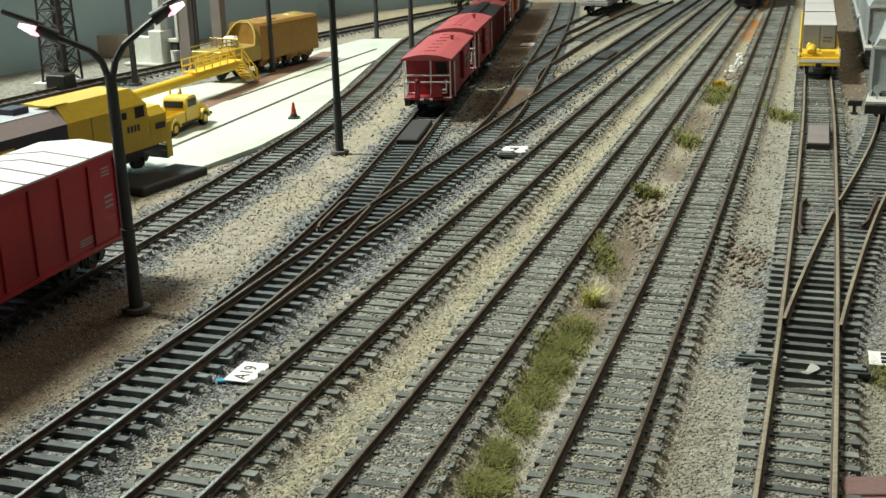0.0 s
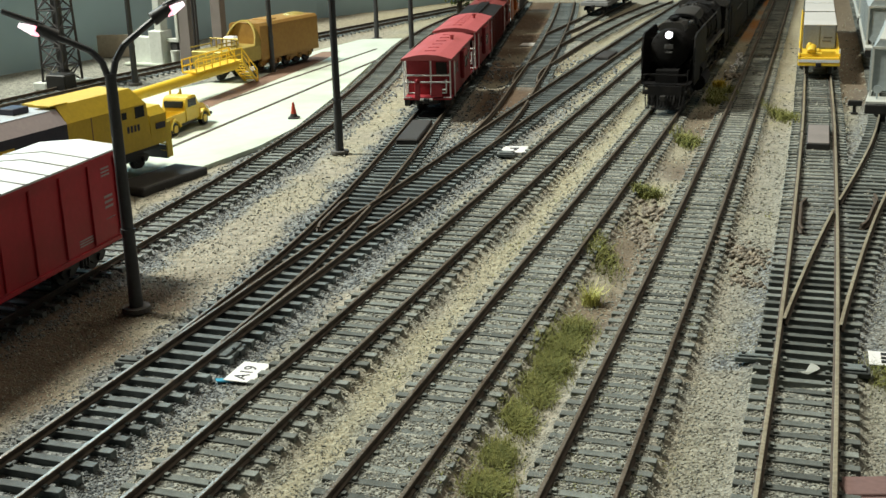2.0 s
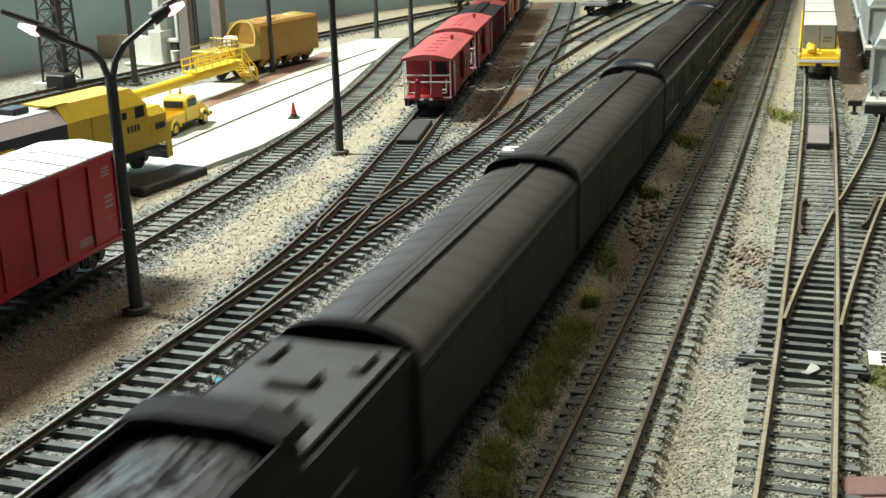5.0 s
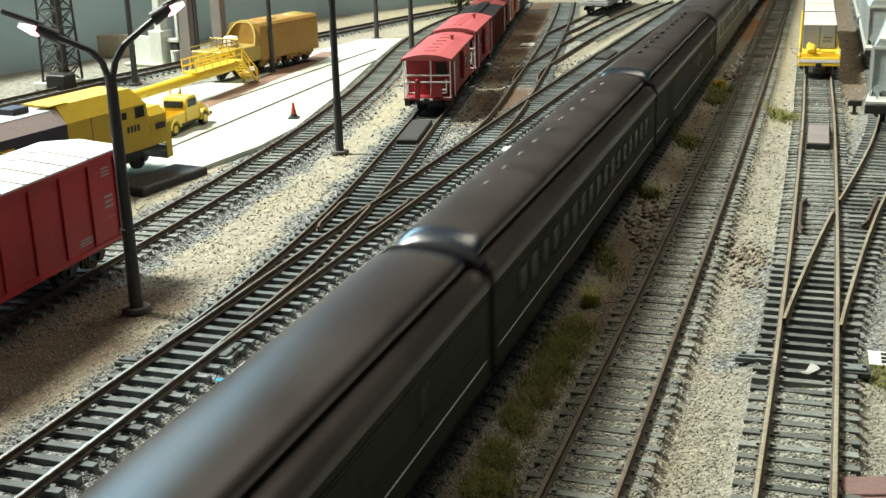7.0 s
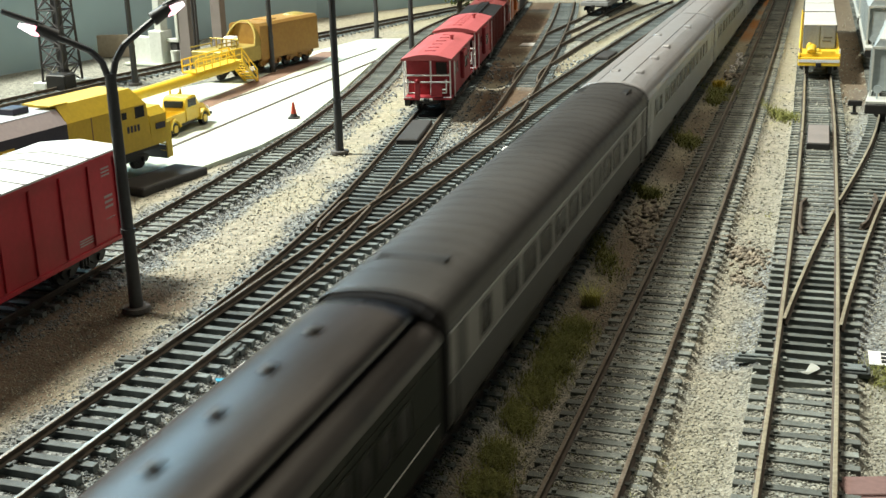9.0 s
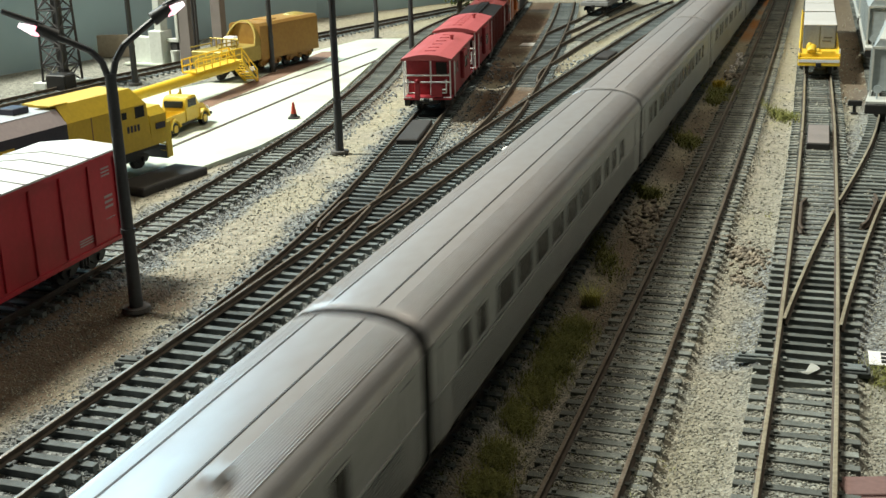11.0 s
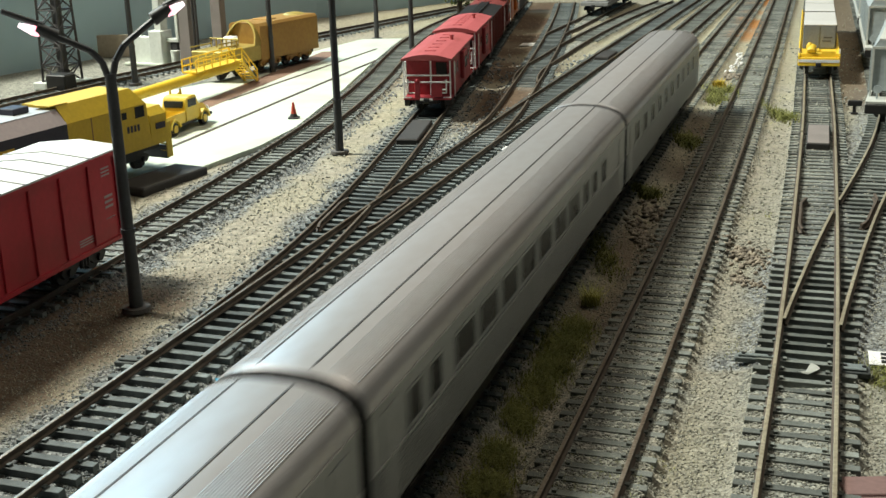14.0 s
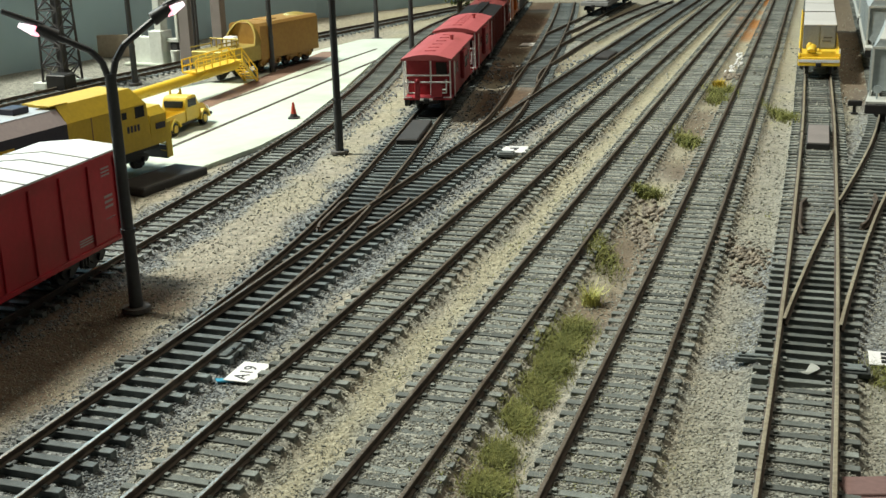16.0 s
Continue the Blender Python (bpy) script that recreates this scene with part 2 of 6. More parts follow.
# ---- plan: the centre line of each track as x over y, in millimetres ----
PLAN = {
    "yard_a": [(-180, 60), (-115.2, 251), (-36.6, 478), (44.5, 706), (127.7, 933), (212.6, 1161), (298.7, 1388), (620, 2230)],
    "yard_b": [(-139, 60), (-70.4, 249), (9.2, 475), (89.3, 702), (169.9, 929), (251.1, 1155), (334, 1382), (640, 2230)],
    "main": [(-1347.1, -3600), (-106.2, 0), (1686.2, 5200)],
    "yard_c": [(-33, 60), (29.5, 243), (91.4, 425), (152.6, 607), (213.1, 789), (272.8, 971), (331.9, 1152), (680, 2230)],
    "yard_d": [(18, 60), (80.6, 240), (119, 353), (156.6, 466), (193.5, 579), (229.6, 691), (264.9, 804), (447, 1378), (717, 2230)],
    "caboose_spur": [(-113.5, 256), (-79.9, 358), (-59.1, 433), (-42.7, 508), (-29.5, 583), (-17.8, 657), (-6.4, 732), (20, 892), (50, 1100), (105, 1460)],
    "hopper_spur": [(110.5, 330), (114.6, 340), (142.7, 404), (175.3, 474), (209.6, 543), (242.9, 613), (272.3, 682), (302, 765), (334, 862), (497, 1370), (768, 2230)],
    "ladder": [(19, 634), (35.5, 697), (64.5, 843), (91.4, 989), (116.1, 1136), (138.7, 1282), (159.1, 1428)],
    "ladder_c": [(62, 832), (67.4, 877), (100.1, 982), (137.1, 1086), (178.5, 1191), (224.2, 1296), (274.3, 1400)],
    "ladder_d": [(104, 1068), (112.7, 1112), (135.5, 1172), (181.3, 1294), (227, 1415)],
    "boxcar_spur": [(-235, 150), (-177, 330), (-140.5, 446), (-109.5, 556), (-83.6, 666), (-62.9, 776), (-47.5, 886), (-36, 996), (-25, 1085), (-4, 1190), (45, 1360)],
    "back_track": [(-430, 600), (-319, 800), (-270.5, 893), (-219.6, 985), (-166.1, 1078), (-110.1, 1170), (-51.6, 1263), (5, 1352), (90, 1480)],
}


def smooth_line(pts, step=2.5):
    """A dense, gently smoothed polyline (y rising) through plan points."""
    ys = np.array([q[1] for q in pts], float)
    xs = np.array([q[0] for q in pts], float)
    s = np.gradient(xs, ys)
    yy = np.arange(ys[0], ys[-1], step)
    i = np.clip(np.searchsorted(ys, yy, "right") - 1, 0, len(ys) - 2)
    h = ys[i + 1] - ys[i]
    t = (yy - ys[i]) / h
    xx = (2 * t**3 - 3 * t**2 + 1) * xs[i] + (t**3 - 2 * t**2 + t) * h * s[i] + (-2 * t**3 + 3 * t**2) * xs[i + 1] + (t**3 - t**2) * h * s[i + 1]
    return xx, yy


LINES = {k: smooth_line(v) for k, v in PLAN.items()}
SLOPES = {k: np.gradient(x, y) for k, (x, y) in LINES.items()}


def off_track(name, X, Y):
    """Sideways distance from a track's centre line, to the right positive; far where the track has ended."""
    x, y = LINES[name]
    d = (X - np.interp(Y, y, x)) / np.sqrt(1 + np.interp(Y, y, SLOPES[name]) ** 2)
    return np.where((Y < y[0] - 3) | (Y > y[-1] + 3), 999.0, d)


def on_track(name, y, off=0.0):
    """x, y and heading in degrees of the place beside a track."""
    lx, ly = LINES[name]
    s = float(np.interp(y, ly, SLOPES[name]))
    n = math.sqrt(1 + s * s)
    return float(np.interp(y, ly, lx)) + off / n, y - off * s / n, -math.degrees(math.atan(s))


HIGH = {"main": -2.75, "yard_c": -2.8, "yard_d": -3.1, "yard_b": -3.1, "yard_a": -4.3, "caboose_spur": -4.3, "hopper_spur": -3.6}


def fbm(X, Y, size, seed):
    """Smooth lattice noise in -1..1."""
    r = np.random.RandomState(seed)
    tab = r.rand(256, 256) * 2 - 1
    u, v = X / size, Y / size
    i, j = np.floor(u).astype(int), np.floor(v).astype(int)
    a, b = u - i, v - j
    a, b = a * a * (3 - 2 * a), b * b * (3 - 2 * b)
    g = lambda p, q: tab[p % 256, q % 256]
    return (g(i, j) * (1 - a) + g(i + 1, j) * a) * (1 - b) + (g(i, j + 1) * (1 - a) + g(i + 1, j + 1) * a) * b


def turnout_pit(X, Y):
    """Bare stretch between the sleepers of the worn turnout."""
    return (np.abs(off_track("yard_d", X, Y)) < 14) & (Y > 308) & (Y < 420)


def ground_z(X, Y):
    X, Y = np.asarray(X, float), np.asarray(Y, float)
    z = np.full(X.shape, -5.6)
    for k in LINES:
        d = np.abs(off_track(k, X, Y))
        top = HIGH.get(k, -3.3)
        f = np.clip((17.8 - d) / 5.0, 0, 1)
        f = f * f * (3 - 2 * f)
        z = np.maximum(z, -5.6 + f * (top + 5.6))
    pit = turnout_pit(X, Y)
    z = np.where(pit, np.minimum(z, -5.6), z)
    z = z + 0.30 * fbm(X, Y, 9, 3) + 0.35 * fbm(X, Y, 37, 4) * (z < -4)
    return z


def ground():
    """The layout's scenery base: one sheet, finer where the camera looks closest."""
    xs = np.unique(np.concatenate([np.arange(-1500, -330, 60), np.arange(-330, 560, 3.0), np.arange(560, 1800, 60)]))
    ys = np.unique(np.concatenate([np.arange(-3760, 200, 60), np.arange(200, 800, 3.0), np.arange(800, 1500, 5.0), np.arange(1500, 5320, 60)]))
    X, Y = np.meshgrid(xs, ys)
    Z = ground_z(X, Y)
    ny, nx = X.shape
    me = bpy.data.meshes.new("ground")
    V = np.stack([X, Y, Z], -1).reshape(-1, 3) * MM
    idx = np.arange(nx * ny).reshape(ny, nx)
    F = np.stack([idx[:-1, :-1], idx[:-1, 1:], idx[1:, 1:], idx[1:, :-1]], -1).reshape(-1, 4)
    me.vertices.add(len(V)), me.vertices.foreach_set("co", V.ravel())
    me.loops.add(F.size), me.loops.foreach_set("vertex_index", F.ravel())
    me.polygons.add(len(F)), me.polygons.foreach_set("loop_start", np.arange(len(F)) * 4)
    me.update(calc_edges=True)
    me.shade_smooth()
    # which scenery covers the base: ballast, straw grass, brown earth with painted shade, blue-grey stone
    near = np.full(X.shape, 99.0)
    blue = np.full(X.shape, 99.0)
    for k in LINES:
        d = np.abs(off_track(k, X, Y))
        near = np.minimum(near, d)
        if k in ("yard_a", "caboose_spur", "boxcar_spur", "hopper_spur", "ladder"):
            blue = np.minimum(blue, d)
    soft = lambda v: np.clip(v, 0, 1)
    ballast = np.maximum(soft((19 - near + 5 * fbm(X, Y, 14, 8)) / 7), np.maximum(soft((-X - 150) / 40), soft((off_track("yard_c", X, Y) - 14) / 10) * soft((960 - Y) / 200) * 0.55))
    bluish = soft((27 - blue + 6 * fbm(X, Y, 14, 9)) / 7) * soft((900 - Y) / 150)
    cs = off_track("caboose_spur", X, Y)
    earth = soft((46 - np.abs(cs - 30) + 8 * fbm(X, Y, 20, 11)) / 12) * soft((Y - 690 + 14 * fbm(X, Y, 20, 12)) / 18) * soft(0.75 + 0.8 * fbm(X, Y, 45, 15))
    bx = off_track("boxcar_spur", X, Y)
    # brown earth beside the boxcar also carries its cast shadow as colour
    earth = np.maximum(earth, soft((44 - np.abs(bx - 20) + 9 * fbm(X, Y, 20, 13)) / 16) * soft((445 - Y) / 30) * 0.85)
    md = off_track("yard_c", X, Y)
    earth = np.maximum(earth, soft((30 - np.abs(off_track("yard_d", X, Y) - 26)) / 10) * soft((Y - 720) / 40) * 0.75)
    # earthy strip right of the main track, browned further for the train's shade
    earth = np.maximum(earth, soft((14 - np.abs(off_track("main", X, Y) - 26)) / 7) * soft((1000 - Y) / 200) * soft(0.6 + 0.9 * fbm(X, Y, 26, 33)) * 0.75)
    rust = soft((20 - np.abs(md + 24)) / 9) * soft((Y - 980) / 120) * soft(0.45 + 0.9 * fbm(X, Y, 40, 51))
    straw = soft(0.5 + 0.8 * fbm(X, Y, 30, 21)) * soft((near - 13) / 7) * np.where(off_track("yard_c", X, Y) > 12, 0.75, 1.0) * soft((X + 175) / 40) * np.where(off_track("yard_a", X, Y) < -22, 0.45, 1.0)
    gx = off_track("main", X, Y)
    straw = np.maximum(straw, soft((9 - np.abs(gx + 22) + 4 * fbm(X, Y, 12, 22)) / 6))
    far = soft((Y - 520) / 260) * soft((X + 110) / 60)
    ballast = ballast * (1 - 0.72 * far * soft((near - 5) / 8 + 0.35))
    straw = np.maximum(straw, far * soft(0.72 + 0.6 * fbm(X, Y, 30, 21)))
    bluish = bluish * (1 - 0.4 * far)
    for nm, data in (("cover", (ballast, straw, earth, bluish)), ("rust", (rust, rust, rust, rust))):
        at = me.color_attributes.new(nm, "FLOAT_COLOR", "POINT")
        at.data.foreach_set("color", np.stack(data, -1).astype(np.float32).ravel())
    m = bpy.data.materials.new("scenery_ground")
    m.use_nodes = True
    N, L = m.node_tree.nodes, m.node_tree.links
    b = N["Principled BSDF"]
    tc = N.new("ShaderNodeTexCoord")

    def noise_mix(c1, c2, scale, cells=False):
        t = N.new("ShaderNodeTexVoronoi" if cells else "ShaderNodeTexNoise")
        t.inputs["Scale"].default_value = scale
        L.new(tc.outputs["Object"], t.inputs["Vector"])
        mx = N.new("ShaderNodeMix")
        mx.data_type = "RGBA"
        mx.inputs[6].default_value, mx.inputs[7].default_value = (*c1, 1), (*c2, 1)
        mr = N.new("ShaderNodeMapRange")
        mr.inputs[1].default_value, mr.inputs[2].default_value = (0.15, 0.85) if cells else (0.33, 0.67)
        if cells:
            sp = N.new("ShaderNodeSeparateColor")
            L.new(t.outputs["Color"], sp.inputs[0]), L.new(sp.outputs[0], mr.inputs[0])
        else:
            t.inputs["Detail"].default_value = 4
            L.new(t.outputs[0], mr.inputs[0])
        L.new(mr.outputs[0], mx.inputs[0])
        return mx.outputs[2]

    def over(a, c, f):
        mx = N.new("ShaderNodeMix")
        mx.data_type = "RGBA"
        L.new(f, mx.inputs[0]), L.new(a, mx.inputs[6]), L.new(c, mx.inputs[7])
        return mx.outputs[2]

    va, vr = N.new("ShaderNodeVertexColor"), N.new("ShaderNodeVertexColor")
    va.layer_name, vr.layer_name = "cover", "rust"
    sep = N.new("ShaderNodeSeparateColor")
    L.new(va.outputs["Color"], sep.inputs[0])
    base = noise_mix((0.38, 0.35, 0.285), (0.21, 0.195, 0.16), 300)
    base = over(base, noise_mix((0.42, 0.39, 0.285), (0.25, 0.23, 0.16), 400), sep.outputs[1])
    base = over(base, noise_mix((0.34, 0.34, 0.295), (0.12, 0.125, 0.115), 900, True), sep.outputs[0])
    base = over(base, noise_mix((0.28, 0.295, 0.29), (0.085, 0.09, 0.093), 900, True), va.outputs["Alpha"])
    base = over(base, noise_mix((0.15, 0.105, 0.072), (0.09, 0.065, 0.048), 250), sep.outputs[2])
    rs = N.new("ShaderNodeSeparateColor")
    L.new(vr.outputs["Color"], rs.inputs[0])
    base = over(base, noise_mix((0.42, 0.20, 0.07), (0.30, 0.14, 0.05), 200), rs.outputs[0])
    L.new(base, b.inputs["Base Color"])
    b.inputs["Roughness"].default_value = 0.95
    b.inputs["Specular IOR Level"].default_value = 0.1
    vo = N.new("ShaderNodeTexVoronoi")
    vo.inputs["Scale"].default_value = 900
    L.new(tc.outputs["Object"], vo.inputs["Vector"])
    bp = N.new("ShaderNodeBump")
    bp.inputs["Strength"].default_value, bp.inputs["Distance"].default_value = 0.9, 0.0006
    bp.invert = True
    L.new(vo.outputs["Distance"], bp.inputs["Height"]), L.new(bp.outputs[0], b.inputs["Normal"])
    me.materials.append(m)
    tagged(new("ground", me), "scenery base with grey ballast, straw grass, brown earth and painted shade", "ground", kind="structure")


ground()


# ---- tracks ----
RAILPROF = [(-1.15, -2.5), (1.15, -2.5), (1.15, -2.15), (0.35, -1.85), (0.35, -0.85), (0.58, -0.65), (0.58, -0.12), (0.42, 0.0), (-0.42, 0.0), (-0.58, -0.12), (-0.58, -0.65), (-0.35, -0.85), (-0.35, -1.85), (-1.15, -2.15)]


def rail_bm(bm, pts):
    """One rail along plan points; the running face gets the second material."""
    pts = np.asarray(pts, float)
    d = np.gradient(pts, axis=0)
    d /= np.linalg.norm(d, axis=1)[:, None]
    rings = []
    for (x, y), (dx, dy) in zip(pts, d):
        rings.append([bm.verts.new((x + a * dy, y - a * dx, z)) for a, z in RAILPROF])
    n = len(RAILPROF)
    for a, b in zip(rings, rings[1:]):
        for i in range(n):
            f = bm.faces.new((a[i], b[i], b[(i + 1) % n], a[(i + 1) % n]))
            f.material_index = 1 if 6 <= i <= 8 else 0
    bm.faces.new(rings[0]), bm.faces.new(rings[-1][::-1])


def tie_mesh(name, mat, half=15.0, chairs=True):
    bm = bmesh.new()
    box(bm, -half, half, -1.35, 1.35, -4.6, -2.45, 0.12)
    if chairs:
        for s in (-8.25, 8.25):
            for e in (-1.75, 1.75):
                box(bm, s + e - 0.55, s + e + 0.55, -0.75, 0.75, -2.5, -1.75)
    me = bpy.data.meshes.new(name)
    for v in bm.verts:
        v.co *= MM
    bm.to_mesh(me)
    bm.free()
    me.materials.append(mat)
    return me


TIE_MESH = {m.name: tie_mesh("sleeper", m) for m in (TIE, TIE_DARK)}
TIE_LONG = {m.name: tie_mesh("sleeper", m, 15.0, False) for m in (TIE, TIE_DARK)}


def track(name, label, y0, y1, tie_mat, host=None, host_reach=27.0, ties=True, pitch=7.35, ytie=None, guest=None, top=None):
    """Two rails and loose sleepers on a centre line; where it leaves a host track its rails start once they part from the host's."""
    th = thing("railway_track", label, "railway track", kind="structure")
    lx, ly = LINES[name]
    sl = SLOPES[name]
    keep = (ly >= y0) & (ly <= y1)
    x, y, s = lx[keep], ly[keep], sl[keep]
    n = np.sqrt(1 + s * s)
    for side in (-8.87, 8.87):
        pts = np.stack([x + side / n, y - side * s / n], -1)
        if host:
            d = off_track(host, pts[:, 0], pts[:, 1])
            good = np.minimum(np.abs(d - 8.87), np.abs(d + 8.87)) > 0.8
            idx = np.where(good)[0]
            runs = np.split(idx, np.where(np.diff(idx) > 1)[0] + 1)
        else:
            runs = [np.arange(len(pts))]
        for run in runs:
            if len(run) > 3:
                bm = bmesh.new()
                rail_bm(bm, pts[run][:: 3 if len(run) > 40 else 1])
                part("rail", bm, [RAIL_SIDE, top or RAIL_TOP], th)
    if not ties:
        return th
    arc = np.concatenate([[0], np.cumsum(np.hypot(np.diff(x), np.diff(y)))])
    for a in np.arange(2.0, arc[-1], pitch):
        ty = float(np.interp(a, arc, y))
        if ytie and ty > ytie:
            break
        if ty < -300:
            continue
        tx, ts = float(np.interp(ty, y, x)), float(np.interp(ty, y, s))
        if host and abs(float(off_track(host, np.array(tx), np.array(ty)))) < host_reach:
            continue
        wob = rnd.uniform(-1.2, 1.2)
        if guest and LINES[guest][1][0] < ty:
            d = -float(off_track(guest, np.array(tx), np.array(ty)))
            if 0.4 < abs(d) < 28:
                a, b, hr = min(0, d) - 15, max(0, d) + 15, -math.atan(ts)
                m = pose((tx + (a + b) / 2 * math.cos(hr)) * MM, (ty + (a + b) / 2 * math.sin(hr)) * MM, -0.05 * MM, 0, 0, math.degrees(hr)) @ Matrix.Diagonal(((b - a) / 30, 1, 1, 1))
                piece("sleeper", TIE_LONG[tie_mat.name], th, m)
                continue
        piece("sleeper", TIE_MESH[tie_mat.name], th, pose((tx + rnd.uniform(-0.3, 0.3)) * MM, ty * MM, rnd.uniform(-0.12, 0.1) * MM, 0, 0, -math.degrees(math.atan(ts)) + wob))
    return th


ta = track("yard_a", "yard track with brown rails on dark blue-grey sleepers", 150, 1600, TIE_DARK, guest="caboose_spur")
track("yard_b", "yard track with rusty rails on weathered sleepers in grey ballast", 150, 1600, TIE)
track("main", "main track with rusty rails on half-buried grey sleepers", -3580, 5150, TIE, ytie=1650)
track("yard_c", "track with rusty rails on sleepers buried in tan ballast", 150, 1600, TIE)
td = track("yard_d", "track with shiny worn rails on grey sleepers beside a turnout", 150, 1700, TIE, guest="hopper_spur", top=RAIL_BRASS)
tc_ = track("caboose_spur", "curved spur with rusty rails leaving a turnout", 330, 1450, TIE_DARK, host="yard_a")
th_ = track("hopper_spur", "curved spur with worn bright rails leaving a turnout", 336, 1700, TIE, host="yard_d", top=RAIL_BRASS)
track("ladder", "ladder track of the far turnout", 640, 1420, TIE_DARK, host="yard_a")
track("ladder_c", "far ladder track leaving a turnout", 836, 1395, TIE, host="ladder")
track("ladder_d", "far ladder track with a parked flat car", 1070, 1410, TIE, host="ladder")
track("boxcar_spur", "spur track with brown rails on pale grey sleepers", 160, 1350, TIE)
track("back_track", "dark track in front of the blue backdrop", 610, 1470, TIE_DARK)


def check_rail(th, name, ya, yb, off):
    """A short guard rail inside a running rail at a frog."""
    lx, ly = LINES[name]
    pts = []
    for y in np.arange(ya, yb, 4.0):
        e = 1.6 * max(0, (ya + 6 - y) / 6) + 1.6 * max(0, (y - yb + 10) / 6)
        px_, py_, _ = on_track(name, y, off - math.copysign(e, off))
        pts.append((px_, py_))
    bm = bmesh.new()
    rail_bm(bm, pts)
    part("check_rail", bm, [RAIL_SIDE, RAIL_SIDE], th)


check_rail(ta, "yard_a", 478, 530, 6.3)
check_rail(tc_, "caboose_spur", 478, 530, -6.3)
check_rail(td, "yard_d", 455, 505, -6.3)
check_rail(th_, "hopper_spur", 462, 512, 6.3)

# ---- the passing train; local y runs from a vehicle's front to its rear ----
def wheel_mesh(r, name="wheel", spokes=0):
    bm = bmesh.new()
    rod(bm, (-1.3, 0, 0), (0.9, 0, 0), r, n=20)
    rod(bm, (-1.7, 0, 0), (-1.3, 0, 0), r + 0.5, n=20)
    rod(bm, (0.9, 0, 0), (1.25, 0, 0), r * 0.3, n=8)
    for i in range(spokes):
        a = 2 * math.pi * i / spokes
        rod(bm, (1.0, 0, 0), (1.0, r * 0.88 * math.cos(a), r * 0.88 * math.sin(a)), 0.5, n=5)
    me = bpy.data.meshes.new(name)
    for v in bm.verts:
        v.co *= MM
    bm.to_mesh(me)
    bm.free()
    me.materials.append(BLACK)
    return me


WHEEL = wheel_mesh(5.2)
WHEEL_SMALL = wheel_mesh(4.8)


def bogie(parent, y, axles=(-14, 14), mat=None, wheel=None):
    """A truck: side frames with springs and axle boxes, a bolster and its wheels."""
    bm = bmesh.new()
    a0, a1 = min(axles), max(axles)
    for s in (-1, 1):
        prism_pts = [(a0 - 5, 6.2), (a0 - 3, 7.8), (a0 + 4, 8.2), (a0 + 7, 9.6), (a1 - 7, 9.6), (a1 - 4, 8.2), (a1 + 3, 7.8), (a1 + 5, 6.2), (a1 + 3, 3.6), (a1 - 3, 3.6), (a1 - 6, 5.6), (a0 + 6, 5.6), (a0 + 3, 3.6), (a0 - 3, 3.6)]
        prism(bm, [(q[0] + y, q[1]) for q in prism_pts], s * 11.2 - 0.8, s * 11.2 + 0.8, axis="x")
        for k in (-2, 0, 2):
            rod(bm, (s * 12.2, y + k, 4.6), (s * 12.2, y + k, 8.2), 0.8, n=6)
        for a in axles:
            rod(bm, (s * 11.2, y + a, 5.2), (s * 13.0, y + a, 5.2), 1.5, n=8)
    box(bm, -11, 11, y - 3, y + 3, 6.5, 9.5)
    bg = part("bogie", bm, mat or BLACK, parent)
    for a in axles:
        for s in (-1, 1):
            piece("wheel", wheel or WHEEL, bg, pose(s * 8.3 * MM, (y + a) * MM, 5.2 * MM, 0, 0, 0 if s > 0 else 180))
    return bg


def arc_pts(hw, z_eave, z_top, n=14, power=2.3):
    """A roof's curve from the right eave over the top to the left one."""
    out = []
    for i in range(n + 1):
        a = math.pi * i / n
        c, s = math.cos(a), math.sin(a)
        out.append((hw * math.copysign(abs(c) ** (2 / power), c), z_eave + (z_top - z_eave) * abs(s) ** (2 / power)))
    return out


def coupler(parent, y, way):
    bm = bmesh.new()
    box(bm, -1.2, 1.2, min(y, y + way * 4), max(y, y + way * 4), 8.0, 10.2, 0.3)
    box(bm, -2.0, 1.6, min(y + way * 3, y + way * 5.2), max(y + way * 3, y + way * 5.2), 7.6, 10.6, 0.4)
    return part("coupler", bm, BLACK, parent)


def underframe(parent, length, boxes):
    bm = bmesh.new()
    box(bm, -9, 9, 10, length - 10, 7.6, 9.2)
    for x0, x1, y0, y1, z0 in boxes:
        box(bm, x0, x1, y0, y1, z0, 9.0, 0.4)
    return part("underframe", bm, BLACK, parent)


def windows(parent, xs_side, spans, z0, z1, mat=None, frame_mat=None):
    """Panes in shallow frames on both sides of a car; each pane is a mesh of its own."""
    for y0, y1 in spans:
        for s in (-1, 1):
            if frame_mat:
                fr = bmesh.new()
                x = s * xs_side
                for q in ((y0 - 0.6, y0, z0 - 0.6, z1 + 0.6), (y1, y1 + 0.6, z0 - 0.6, z1 + 0.6), (y0, y1, z0 - 0.6, z0), (y0, y1, z1, z1 + 0.6)):
                    box(fr, min(x, x + s * 0.35), max(x, x + s * 0.35), *q)
                w = part("window", fr, frame_mat, parent)
            else:
                w = parent
            pb = bmesh.new()
            box(pb, min(s * xs_side, s * (xs_side + 0.12)), max(s * xs_side, s * (xs_side + 0.12)), y0, y1, z0, z1)
            part("pane", pb, mat or GLASS_DK, w)


